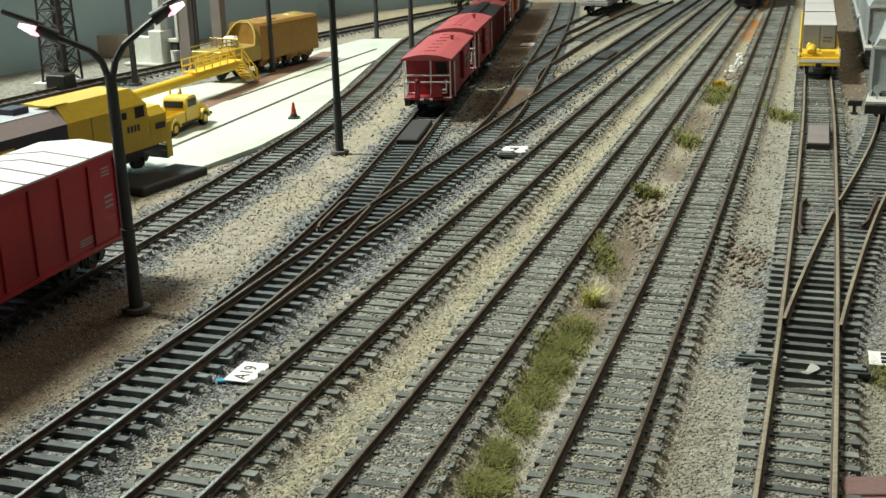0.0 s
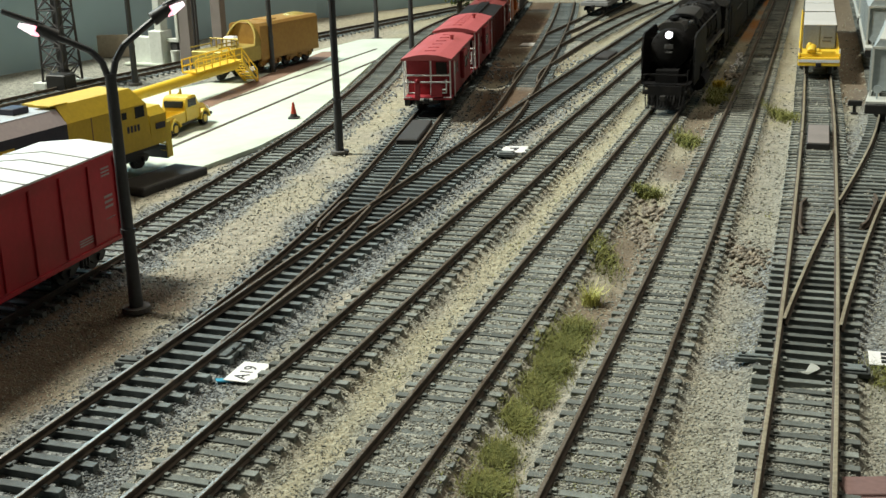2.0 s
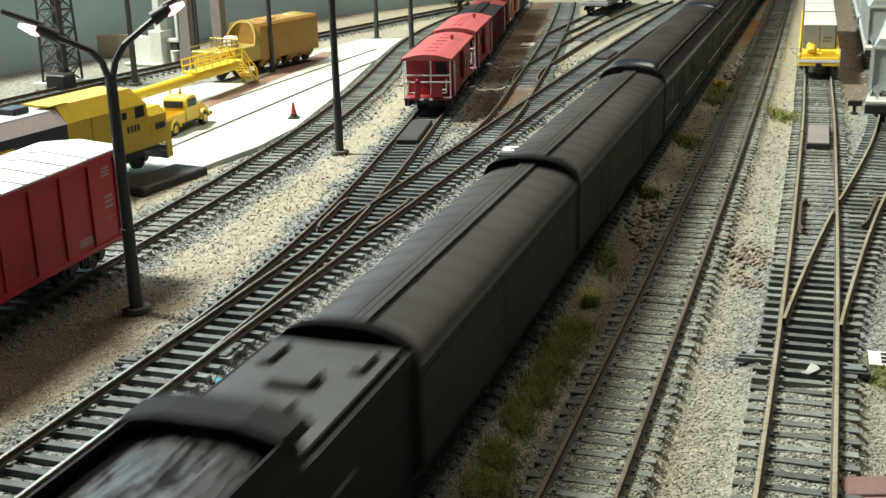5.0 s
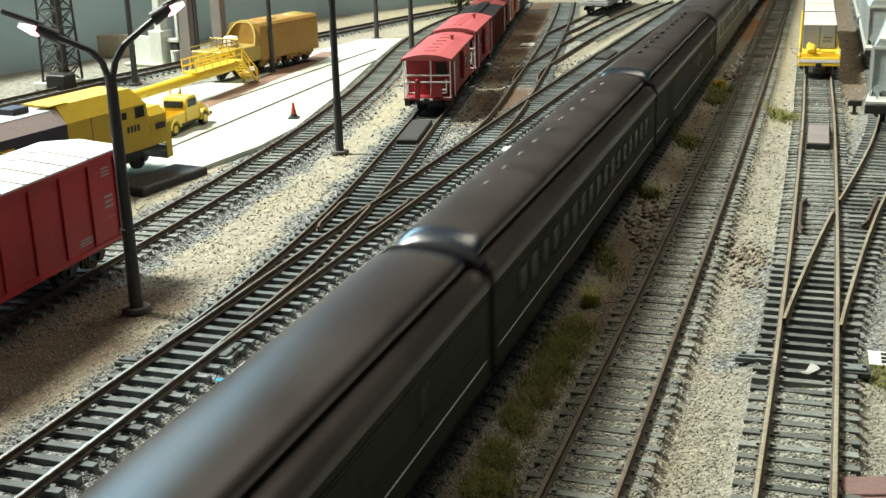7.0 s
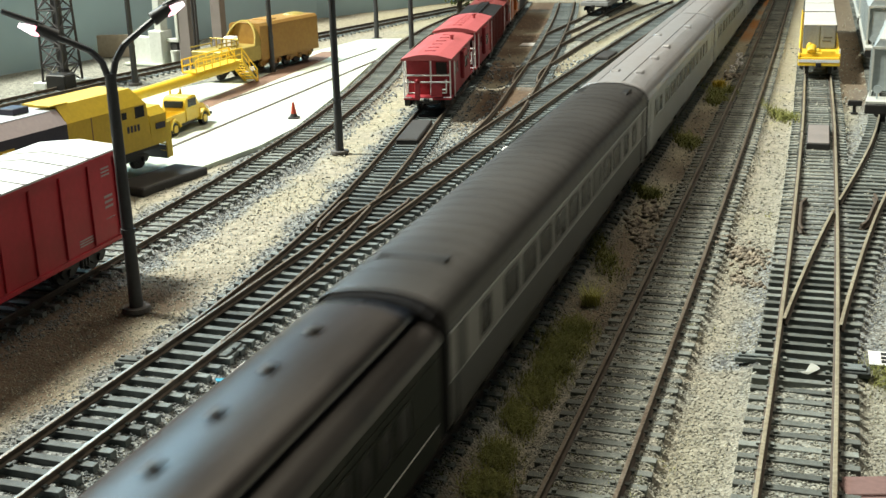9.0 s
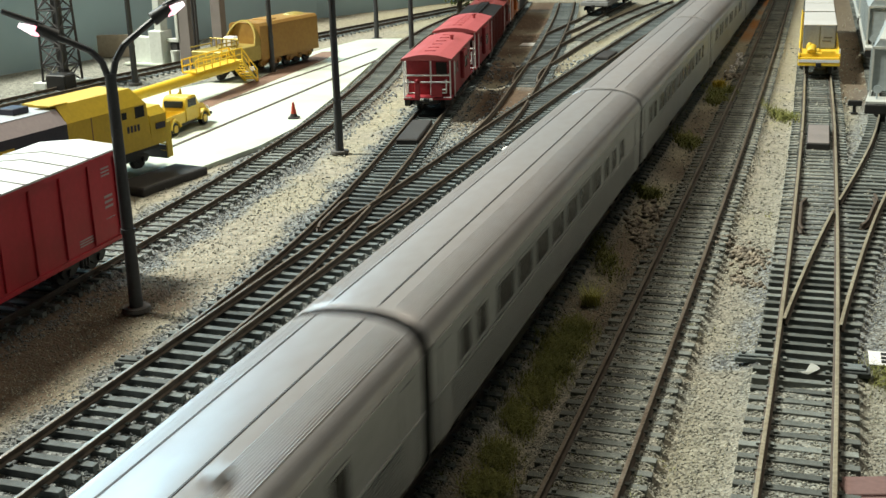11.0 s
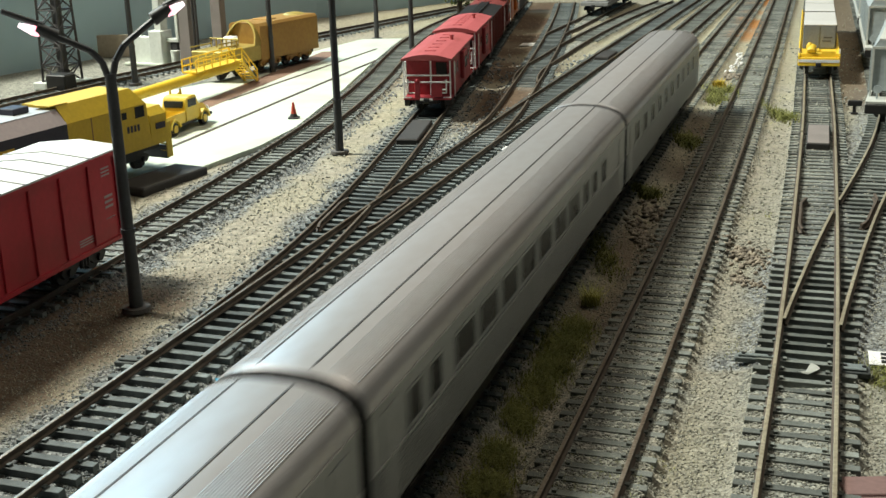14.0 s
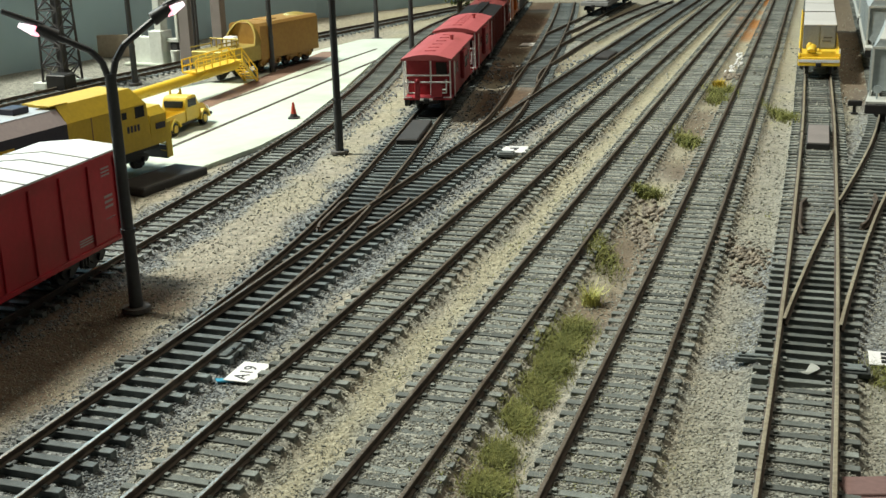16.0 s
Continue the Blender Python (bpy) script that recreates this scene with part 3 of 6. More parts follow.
def diaphragm(parent, y, way, h=40.5):
    bm = bmesh.new()
    a, b = y, y + way * 3.4
    prism(bm, [(x * 0.985, z - 0.2) for x, z in arc_pts(17.3, 38.0, h + 6.6, 12, 2.4)] + [(-17.0, 12.4), (17.0, 12.4)], min(a, b), max(a, b))
    for k in range(3):
        a, b = y + way * k * 0.8, y + way * (k * 0.8 + 0.5)
        w = 7.2 - 0.35 * (k % 2)
        prism(bm, [(w, 9.5), (w, h - 3), (w - 2.5, h), (-w + 2.5, h), (-w, h - 3), (-w, 9.5)], min(a, b), max(a, b))
    part("diaphragm", bm, DULL, parent)


def smooth_car(name, label, length, body_mat, roof_mat, fluted=True, spans=(), vents=(), two_tone=False, tail=False):
    """A lightweight coach with a rounded roof."""
    th = thing(name, label, "passenger car", group="cars of the passing train")
    spans = [(a * length / 262, b * length / 262) for a, b in spans]
    bm = bmesh.new()
    prof = [(17.4, 14.5), (17.5, 38.0), (17.3, 39.3), (-17.3, 39.3), (-17.5, 38.0), (-17.4, 14.5), (-16.8, 12.2), (16.8, 12.2)]
    prism(bm, prof, 0.4, length - 0.4)
    part("body", bm, body_mat, th)
    rb = bmesh.new()
    arc = arc_pts(17.6, 39.3, 47.8, 22, 2.3)
    rings = []
    stops = [(0.0, 0.965), (0.5, 0.99), (1.2, 1.0)]
    ends = [(length - 1.2, 1.0), (length - 0.5, 0.99), (length, 0.965)]
    if tail:
        ends = [(length - 12, 1.0), (length - 7, 0.985), (length - 3, 0.93), (length - 0.8, 0.84), (length, 0.76)]
    for y, k in stops + ends:
        rings.append([(x * (0.5 + 0.5 * k), y, 39.3 + (z - 39.3) * k) for x, z in arc])
    loft(rb, rings)
    part("roof", rb, roof_mat, th, smooth=True)
    if roof_mat is SILVER_ROOF:
        for x in (-7.2, 4.7):
            sb = bmesh.new()
            z = 39.3 + 8.5 * (1 - (abs(x) / 17.6) ** 2.3) ** (1 / 2.3)
            box(sb, x - 0.22, x + 0.22, 2.5, length - 2.5, z - 0.4, z + 0.12)
            part("roof_seam", sb, GREY_DK, th)
        rib = bmesh.new()
        for i in range(14):
            x = 8.2 + i * 0.46
            z = 39.3 + 8.5 * (1 - (x / 17.6) ** 2.3) ** (1 / 2.3)
            for s in (-1, 1):
                box(rib, s * x - 0.10, s * x + 0.10, 3, length - 3, z - 0.6, z + 0.05)
        part("roof_rib", rib, roof_mat, th)
    if fluted:
        flute = part("flute", B((-0.18, 0.18, 3, length - 3, 0, 0.5)), body_mat, th)
        flute.matrix_basis = pose(17.6 * MM, 0, 14.2 * MM)
        for i in range(12):
            for s in (-1, 1):
                if i or s < 0:
                    piece("flute", flute.data, th, pose(s * 17.6 * MM, 0, (14.2 + i * 0.88) * MM))
        tr = bmesh.new()
        for s in (-1, 1):
            box(tr, min(s * 17.45, s * 17.95), max(s * 17.45, s * 17.95), 1, length - 1, 25.0, 25.7)
            box(tr, min(s * 17.3, s * 17.95), max(s * 17.3, s * 17.95), 1, length - 1, 38.7, 39.5)
        part("side_moulding", tr, SILVER, th)
    if two_tone:
        bd = bmesh.new()
        for s in (-1, 1):
            box(bd, min(s * 17.35, s * 17.6), max(s * 17.35, s * 17.6), 1, length - 1, 25.2, 37.0)
        part("light_band", bd, GREY_LT, th, "light grey window band")
        ln = bmesh.new()
        for s in (-1, 1):
            for z in (24.7, 37.1):
                box(ln, min(s * 17.35, s * 17.75), max(s * 17.35, s * 17.75), 1, length - 1, z, z + 0.5)
        part("stripe", ln, SILVER, th)
        rs = bmesh.new()
        for y in np.arange(14, length - 10, 9.0):
            prism(rs, [(x * 1.004, z + 0.08) for x, z in arc_pts(17.6, 39.3, 47.8, 22, 2.3)], y, y + 0.5)
        part("roof_seam", rs, roof_mat, th)
    windows(th, 17.6 if two_tone else 17.5, spans, 27.2, 35.2, frame_mat=SILVER if fluted else GREY_DK)
    for s in (-1, 1):
        for y in (6.5, length - 14.5):
            part("vestibule_door", B((min(s * 17.4, s * 17.75), max(s * 17.4, s * 17.75), y, y + 8, 13.0, 37.0, 0.2)), body_mat, th)
    for y, x in vents:
        vb = bmesh.new()
        box(vb, x - 2.2, x + 2.2, y - 2.5, y + 2.5, 45.2, 48.6, 0.6)
        part("roof_vent", vb, roof_mat, th)
    diaphragm(th, 0.4, -1)
    if not tail:
        diaphragm(th, length - 0.4, 1)
    else:
        dr = bmesh.new()
        box(dr, -5, 5, length - 0.5, length + 0.2, 12.5, 37, 0.3)
        part("end_door", dr, body_mat, th)
        lb = bmesh.new()
        for s in (-1, 1):
            rod(lb, (s * 12, length - 0.6, 36), (s * 12, length + 0.6, 36), 1.2)
        part("marker_lamp", lb, RED_CAB, th)
    underframe(th, length, [(-14, 14, 70, 105, 4.5), (-14, 14, 130, 150, 5), (-13, 13, 165, 180, 4.5)])
    bogie(th, 30)
    bogie(th, length - 30)
    coupler(th, 1, -1)
    coupler(th, length - 1, 1)
    return th


def heavy_car(name, label, length, spans=(), doors=(), vents=(), clere=True, stripe=True, vent_mat=None):
    """A heavyweight car with a raised clerestory roof."""
    th = thing(name, label, "passenger car", group="cars of the passing train")
    bm = bmesh.new()
    prism(bm, [(17.2, 11.5), (17.2, 37.0), (-17.2, 37.0), (-17.2, 11.5)], 0.4, length - 0.4)
    part("body", bm, GREEN, th)
    if clere:
        lower = [(17.6, 36.9), (17.6, 37.8), (16.6, 39.9), (14.6, 41.4), (11.4, 42.3)]
        lb = bmesh.new()
        prism(lb, lower + [(-x, z) for x, z in lower[::-1]], 0, length)
        part("lower_roof", lb, ROOFBROWN, th, smooth=True)
        wb = bmesh.new()
        prism(wb, [(11.0, 42.2), (11.0, 44.6), (-11.0, 44.6), (-11.0, 42.2)], 7, length - 7)
        part("clerestory_wall", wb, BLACK, th)
        ub = bmesh.new()
        arc = [(12.3, 44.2)] + arc_pts(12.3, 44.6, 48.8, 12, 2.2) + [(-12.3, 44.2)]
        loft(ub, [[(x, y, z) for x, z in arc] for y in (9, length - 9)])
        part("upper_roof", ub, ROOFBROWN, th, smooth=True)
        for y0, w in ((9, -1), (length - 9, 1)):
            eb = bmesh.new()
            rings = []
            for k, d in ((1.0, 0), (0.93, 3.0), (0.74, 6.0), (0.45, 8.2), (0.12, 9.2)):
                rings.append([(x * (0.9 + 0.1 * k), y0 + w * d, 41.0 + (z - 41.0) * k) for x, z in arc])
            loft(eb, rings)
            part("roof_end", eb, CAPBLUE, th, "glossy rounded roof end, bluish sheen in its colour", smooth=True)
    else:
        rb = bmesh.new()
        loft(rb, [[(x, y, z) for x, z in arc_pts(17.6, 37.0, 43.6, 14, 2.0)] for y in (0, length)])
        part("roof", rb, ROOFBLACK, th, smooth=True)
        wk = bmesh.new()
        for x in (-2.4, -0.4, 1.6):
            box(wk, x - 0.9, x + 0.9, 1, length - 1, 44.0, 44.6)
        for y in np.arange(8, length - 4, 14):
            box(wk, -3.2, 3.2, y, y + 0.8, 43.0, 44.0)
        part("roof_walk", wk, ROOFBLACK, th)
        rbm = bmesh.new()
        for y in np.arange(12, length - 6, 12.5):
            prism(rbm, [(x * 1.003, z + 0.12) for x, z in arc_pts(17.6, 37.0, 43.6, 14, 2.0)], y, y + 0.55)
        part("roof_rib", rbm, ROOFBLACK, th)
    windows(th, 17.2, spans, 24.0, 32.0, frame_mat=GREEN)
    for y0, y1 in doors:
        for s in (-1, 1):
            db = bmesh.new()
            box(db, min(s * 17.15, s * 17.5), max(s * 17.15, s * 17.5), y0, y1, 12.5, 33.5, 0.15)
            for k in range(1, 4):
                yy = y0 + (y1 - y0) * k / 4
                box(db, min(s * 17.5, s * 17.65), max(s * 17.5, s * 17.65), yy - 0.2, yy + 0.2, 13, 33)
            part("baggage_door", db, GREEN, th)
    if stripe:
        for s in (-1, 1):
            sb = bmesh.new()
            box(sb, min(s * 17.15, s * 17.38), max(s * 17.15, s * 17.38), 4, length - 4, 17.2, 17.55)
            part("stripe", sb, GREYTOP, th, "thin pale lining stripe")
    rv = bmesh.new()
    for s in (-1, 1):
        box(rv, min(s * 17.15, s * 17.45), max(s * 17.15, s * 17.45), 1, length - 1, 22.2, 23.0)
        box(rv, min(s * 17.15, s * 17.45), max(s * 17.15, s * 17.45), 1, length - 1, 33.8, 34.5)
    part("belt_rail", rv, GREEN, th)
    for y, x in vents:
        vb = bmesh.new()
        k = 0.55 if vent_mat else 1.0
        rod(vb, (x, y, 47.0), (x, y, 48.6 + k), 1.1 * k, n=8)
        dome(vb, x, y, 48.4 + k, 1.9 * k, 1.9 * k, 0.9 * k, 10, 3)
        part("roof_vent", vb, vent_mat or BLACK, th)
    diaphragm(th, 0.4, -1)
    diaphragm(th, length - 0.4, 1)
    underframe(th, length, [(-14, 14, length * 0.36, length * 0.5, 4.5), (-13, 13, length * 0.56, length * 0.66, 5)])
    bogie(th, 30, (-15, 0, 15))
    bogie(th, length - 30, (-15, 0, 15))
    coupler(th, 1, -1)
    coupler(th, length - 1, 1)
    return th


def circle(cx, cz, r, y, n=28, flat=0.0):
    return [(cx + r * math.cos(2 * math.pi * i / n), y, cz + r * math.sin(2 * math.pi * i / n)) for i in range(n)]


def steam_locomotive():
    th = thing("steam_locomotive", "black 4-8-4 steam locomotive with smoke deflectors, headlight lit", "locomotive", group="cars of the passing train")
    b = bmesh.new()
    loft(b, [circle(0, 36.0, r, y) for r, y in ((12.4, 3), (12.6, 40), (13.2, 42), (13.6, 90), (14.0, 120), (14.2, 126))])
    part("boiler", b, LOCO, th, smooth=True)
    for y in (41, 58, 75, 92, 109):
        part("boiler_band", loft(bmesh.new(), [circle(0, 36.0, 13.9 + y * 0.003, y), circle(0, 36.0, 13.9 + y * 0.003, y + 1.0)]), LOCO, th, smooth=True)
    b = bmesh.new()
    fire = [(14.6, 24), (15.0, 36), (13.6, 45), (9.5, 49.3), (0, 50.8), (-9.5, 49.3), (-13.6, 45), (-15.0, 36), (-14.6, 24)]
    prism(b, fire, 120, 152)
    part("firebox", b, LOCO, th)
    b = bmesh.new()
    loft(b, [circle(0, 36.0, r, y) for r, y in ((12.4, 3.2), (12.0, 1.6), (9.5, 0.6), (5.0, 0.2), (2.0, 0.0))])
    rod(b, (0, -0.8, 36), (0, 0.4, 36), 1.4)
    for i in range(16):
        a = 2 * math.pi * i / 16
        rod(b, (11.2 * math.cos(a), 0.6, 36 + 11.2 * math.sin(a)), (11.2 * math.cos(a), 1.8, 36 + 11.2 * math.sin(a)), 0.4, n=5)
    part("smokebox_door", b, LOCO, th, smooth=True)
    b = bmesh.new()
    rod(b, (0, -2.2, 45.5), (0, 4.0, 45.5), 2.9, n=16)
    box(b, -1.6, 1.6, -1.0, 3.5, 41.5, 43.2)
    hl = part("headlight", b, LOCO, th)
    b = bmesh.new()
    rod(b, (0, -2.7, 45.5), (0, -2.15, 45.5), 2.2, n=16)
    part("lens", b, HEADLIGHT, hl, "glowing white headlight lens")
    b = bmesh.new()
    box(b, -2.7, 2.7, -1.5, -0.9, 36.6, 39.6, 0.3)
    rod(b, (-2.0, -1.2, 34.4), (2.0, -1.2, 34.4), 0.6)
    part("number_plate", b, GREY_DK, th)
    # smoke lifters with curved leading edges
    for s in (-1, 1):
        b = bmesh.new()
        prism(b, [(-3.5, 14), (-4.5, 19), (-4.0, 38), (-1.0, 43.5), (3.0, 45.5), (36, 45.5), (40, 43), (42, 30), (42, 24), (34, 14)], s * 15.9, s * 16.5, axis="x")
        prism(b, [(-4.6, 24), (-4.4, 38), (-1.2, 44), (3, 46), (36, 46), (36, 45.4), (3.2, 45.2), (-0.8, 43.2), (-3.9, 37.6), (-4.0, 24)], s * 15.7, s * 16.7, axis="x")
        for y in (6, 22, 36):
            rod(b, (s * 16, y, 42), (s * 11.5, y, 42), 0.4, n=5)
        part("smoke_deflector", b, LOCO, th)
    b = bmesh.new()
    box(b, -15.0, 15.0, -12, 3, 15.4, 16.2, 0.2)
    box(b, -6.0, 6.0, -6, 3, 16.2, 19.0, 1.2)
    part("pilot_deck", b, DULL, th)
    b = bmesh.new()
    bar(b, [(-13.5, -11.5, 22.0), (13.5, -11.5, 22.0)], 0.45, 6)
    for x in (-13.5, 13.5):
        bar(b, [(x, -11.5, 16), (x, -11.5, 25.0 if x > 0 else 22.0)], 0.45, 6)
    part("deck_edge", b, LOCO, th)
    b = bmesh.new()
    box(b, -13.8, 13.8, -14.6, -11, 9.8, 12.6, 0.4)
    part("buffer_beam", b, LOCO, th)
    for i in range(13):
        x = -12 + i * 2
        w = 1 - abs(x) / 26
        part("pilot_bar", bar(bmesh.new(), [(x, -15, 9.9), (x * 0.92, -15 - 5.0 * w, 2.0)], 0.45, 5), LOCO, th)
    b = bmesh.new()
    bar(b, [(-11.2, -18, 2.2), (0, -20, 2.0), (11.2, -18, 2.2)], 0.6, 6)
    prism(b, [(-12.6, 3), (-15.4, 3), (-14.8, 15.4), (-12.4, 15.4)], -10.5, 10.5, axis="x")
    part("pilot", b, LOCO, th)
    coupler(th, -17, -1)
    for s in (-1, 1):
        for q in (13, 9):
            b = bmesh.new()
            bar(b, [(s * q, -14.5, 13.6), (s * q, -14.5, 15.8)], 0.35, 5)
            part("pilot_post", b, LOCO, th)
        b = bmesh.new()
        bar(b, [(s * 6.5, -16, 10), (s * 6.5, -17.5, 6), (s * 5, -18, 4)], 0.4, 5)
        part("pilot_hose", b, LOCO, th)
    # top of the boiler: stack, casing, dome, whistle gear
    b = bmesh.new()
    cas = [(8.0, 46.0), (7.4, 49.4), (5.2, 51.4), (0, 51.9), (-5.2, 51.4), (-7.4, 49.4), (-8.0, 46.0)]
    prism(b, cas, 8, 20)
    part("stack_casing", b, SOOT, th)
    for y in (12, 16.5):
        part("smoke_stack", rod(bmesh.new(), (0, y, 51.0), (0, y, 54.2), 2.3, 2.6, n=14), LOCO, th)
    b = bmesh.new()
    rings = []
    for y, k, h in ((44, 0.82, 50.0), (48, 0.95, 51.4), (60, 1.0, 52.4), (78, 1.0, 52.6), (88, 0.9, 52.0), (94, 0.55, 50.4)):
        rings.append([(9.2 * k, y, 44.6), (9.4 * k, y, 47.5), (7.6 * k, y, h - 1.2), (4.0 * k, y, h - 0.2), (0, y, h), (-4.0 * k, y, h - 0.2), (-7.6 * k, y, h - 1.2), (-9.4 * k, y, 47.5), (-9.2 * k, y, 44.6)])
    loft(b, rings)
    part("sand_dome_casing", b, SOOT, th, smooth=True)
    b = bmesh.new()
    prism(b, [(10.2, 44), (10.0, 47.8), (8.0, 50.4), (4.2, 51.6), (0, 51.9), (-4.2, 51.6), (-8.0, 50.4), (-10.0, 47.8), (-10.2, 44), (-9.0, 44), (-8.8, 47.2), (-7, 49.4), (0, 50.6), (7, 49.4), (8.8, 47.2), (9.0, 44)], 40.5, 45)
    part("casing_lip", b, LOCO, th)
    for s, y0, y1, rr, z in ((1, 62, 122, 0.6, 40.5), (-1, 62, 122, 0.6, 40.5), (1, 46, 118, 0.45, 31.0), (-1, 46, 118, 0.45, 31.0), (1, 84, 150, 0.5, 46.4), (-1, 84, 150, 0.5, 46.4)):
        b = bmesh.new()
        w = math.sqrt(max(1.0, 14.4**2 - (z - 36) ** 2))
        bar(b, [(s * (w - 1), y0, z), (s * (w + 0.3), y0 + 3, z), (s * (w + 0.6), y1 - 3, z), (s * (w - 1), y1, z)], rr, 6)
        part("boiler_pipe", b, LOCO, th)
    part("turret_cover", B((-7, 7, 138, 149, 49.5, 52.6, 1.0)), SOOT, th)
    part("generator", rod(bmesh.new(), (9, 128, 47.6), (9, 137, 47.6), 2.2, n=12), SOOT, th)
    part("whistle_box", B((-11, -7, 112, 120, 46.5, 49.6, 0.6)), SOOT, th)
    b = bmesh.new()
    for y, x in ((99, -2.2), (99, 0.4), (99, 2.8)):
        rod(b, (x, y, 48.6), (x, y, 52.6), 0.9, 0.7, n=8)
    part("safety_valve", b, SOOT, th)
    part("steam_dome", dome(bmesh.new(), 0, 107, 49.0, 4.5, 5.5, 3.0), SOOT, th, smooth=True)
    part("bell_cover", dome(bmesh.new(), 0, 30, 48.0, 3.0, 4.5, 3.0), SOOT, th, smooth=True)
    b = bmesh.new()
    for s in (-1, 1):
        box(b, s * 5 - 1.6, s * 5 + 1.6, 22, 29, 47, 50, 0.6)
        box(b, s * 7.5 - 1.4, s * 7.5 + 1.4, 32, 37, 46, 48.6, 0.5)
    part("feedwater_heater", b, SOOT, th)
    b = bmesh.new()
    for s in (-1, 1):
        bar(b, [(s * 13.4, 42, 43.5), (s * 14.2, 90, 44.0), (s * 14.6, 118, 44.4)], 0.4, 6)
        for y in (44, 62, 80, 98, 116):
            rod(b, (s * 12.0, y, 42.4), (s * 13.9, y, 43.9), 0.3, n=5)
    part("handrail", b, SOOT, th)
    # running boards
    for s in (-1, 1):
        b = bmesh.new()
        box(b, min(s * 11.5, s * 17), max(s * 11.5, s * 17), 40, 152, 27.2, 28.0)
        box(b, min(s * 16.6, s * 17.1), max(s * 16.6, s * 17.1), 40, 152, 26.0, 28.3)
        part("running_board", b, SOOT, th)
        b = bmesh.new()
        rod(b, (s * 15.2, 18, 11.5), (s * 15.2, 40, 11.5), 5.2, n=18)
        rod(b, (s * 14.6, 20, 19.0), (s * 14.6, 38, 19.0), 3.6, n=14)
        box(b, min(s * 10, s * 15), max(s * 10, s * 15), 20, 38, 10, 24)
        part("cylinder", b, LOCO, th)
        b = bmesh.new()
        box(b, min(s * 9, s * 15.8), max(s * 9, s * 15.8), 48, 62, 19.5, 25, 0.6)
        rod(b, (s * 14, 112, 23), (s * 14, 140, 23), 2.6, n=12)
        rod(b, (s * 13.6, 70, 24), (s * 13.6, 100, 24), 1.6, n=10)
        part("air_tank", b, LOCO, th)
    b = B((-9, 9, -8, 182, 8, 14), (-7, 7, -8, 150, 14, 24))
    part("frame", b, LOCO, th)
    # cab
    b = bmesh.new()
    for s in (-1, 1):
        box(b, min(s * 16.6, s * 17.5), max(s * 16.6, s * 17.5), 152, 180, 16, 33)
        box(b, min(s * 16.6, s * 17.5), max(s * 16.6, s * 17.5), 152, 157, 33, 44)
        box(b, min(s * 16.6, s * 17.5), max(s * 16.6, s * 17.5), 166, 168, 33, 44)
        box(b, min(s * 16.6, s * 17.5), max(s * 16.6, s * 17.5), 176, 180, 33, 44)
        box(b, min(s * 16.6, s * 17.5), max(s * 16.6, s * 17.5), 152, 180, 42, 46)
    box(b, -17, 17, 151, 152.5, 16, 46)
    cab = part("cab", b, LOCO, th)
    b = bmesh.new()
    loft(b, [[(x, y, z) for x, z in arc_pts(18.0, 45.0, 52.4, 14, 2.2)] for y in (149, 184)])
    part("cab_roof", b, SOOT, th, smooth=True)
    for s in (-1, 1):
        for q in ((157, 166), (168, 176)):
            part("pane", B((min(s * 16.9, s * 17.1), max(s * 16.9, s * 17.1), *q, 33, 42)), GLASS_DK, cab)
    b = B((-1.5, 1.5, 157, 160, 51.8, 53.4, 0.3), (3, 8, 165, 174, 51.4, 53.0, 0.4), (-8, -3, 165, 174, 51.4, 53.0, 0.4))
    part("roof_hatch", b, SOOT, th)
    bogie(th, 20, (-12, 12), wheel=WHEEL)
    bogie(th, 190, (-9, 9), wheel=WHEEL)
    return th


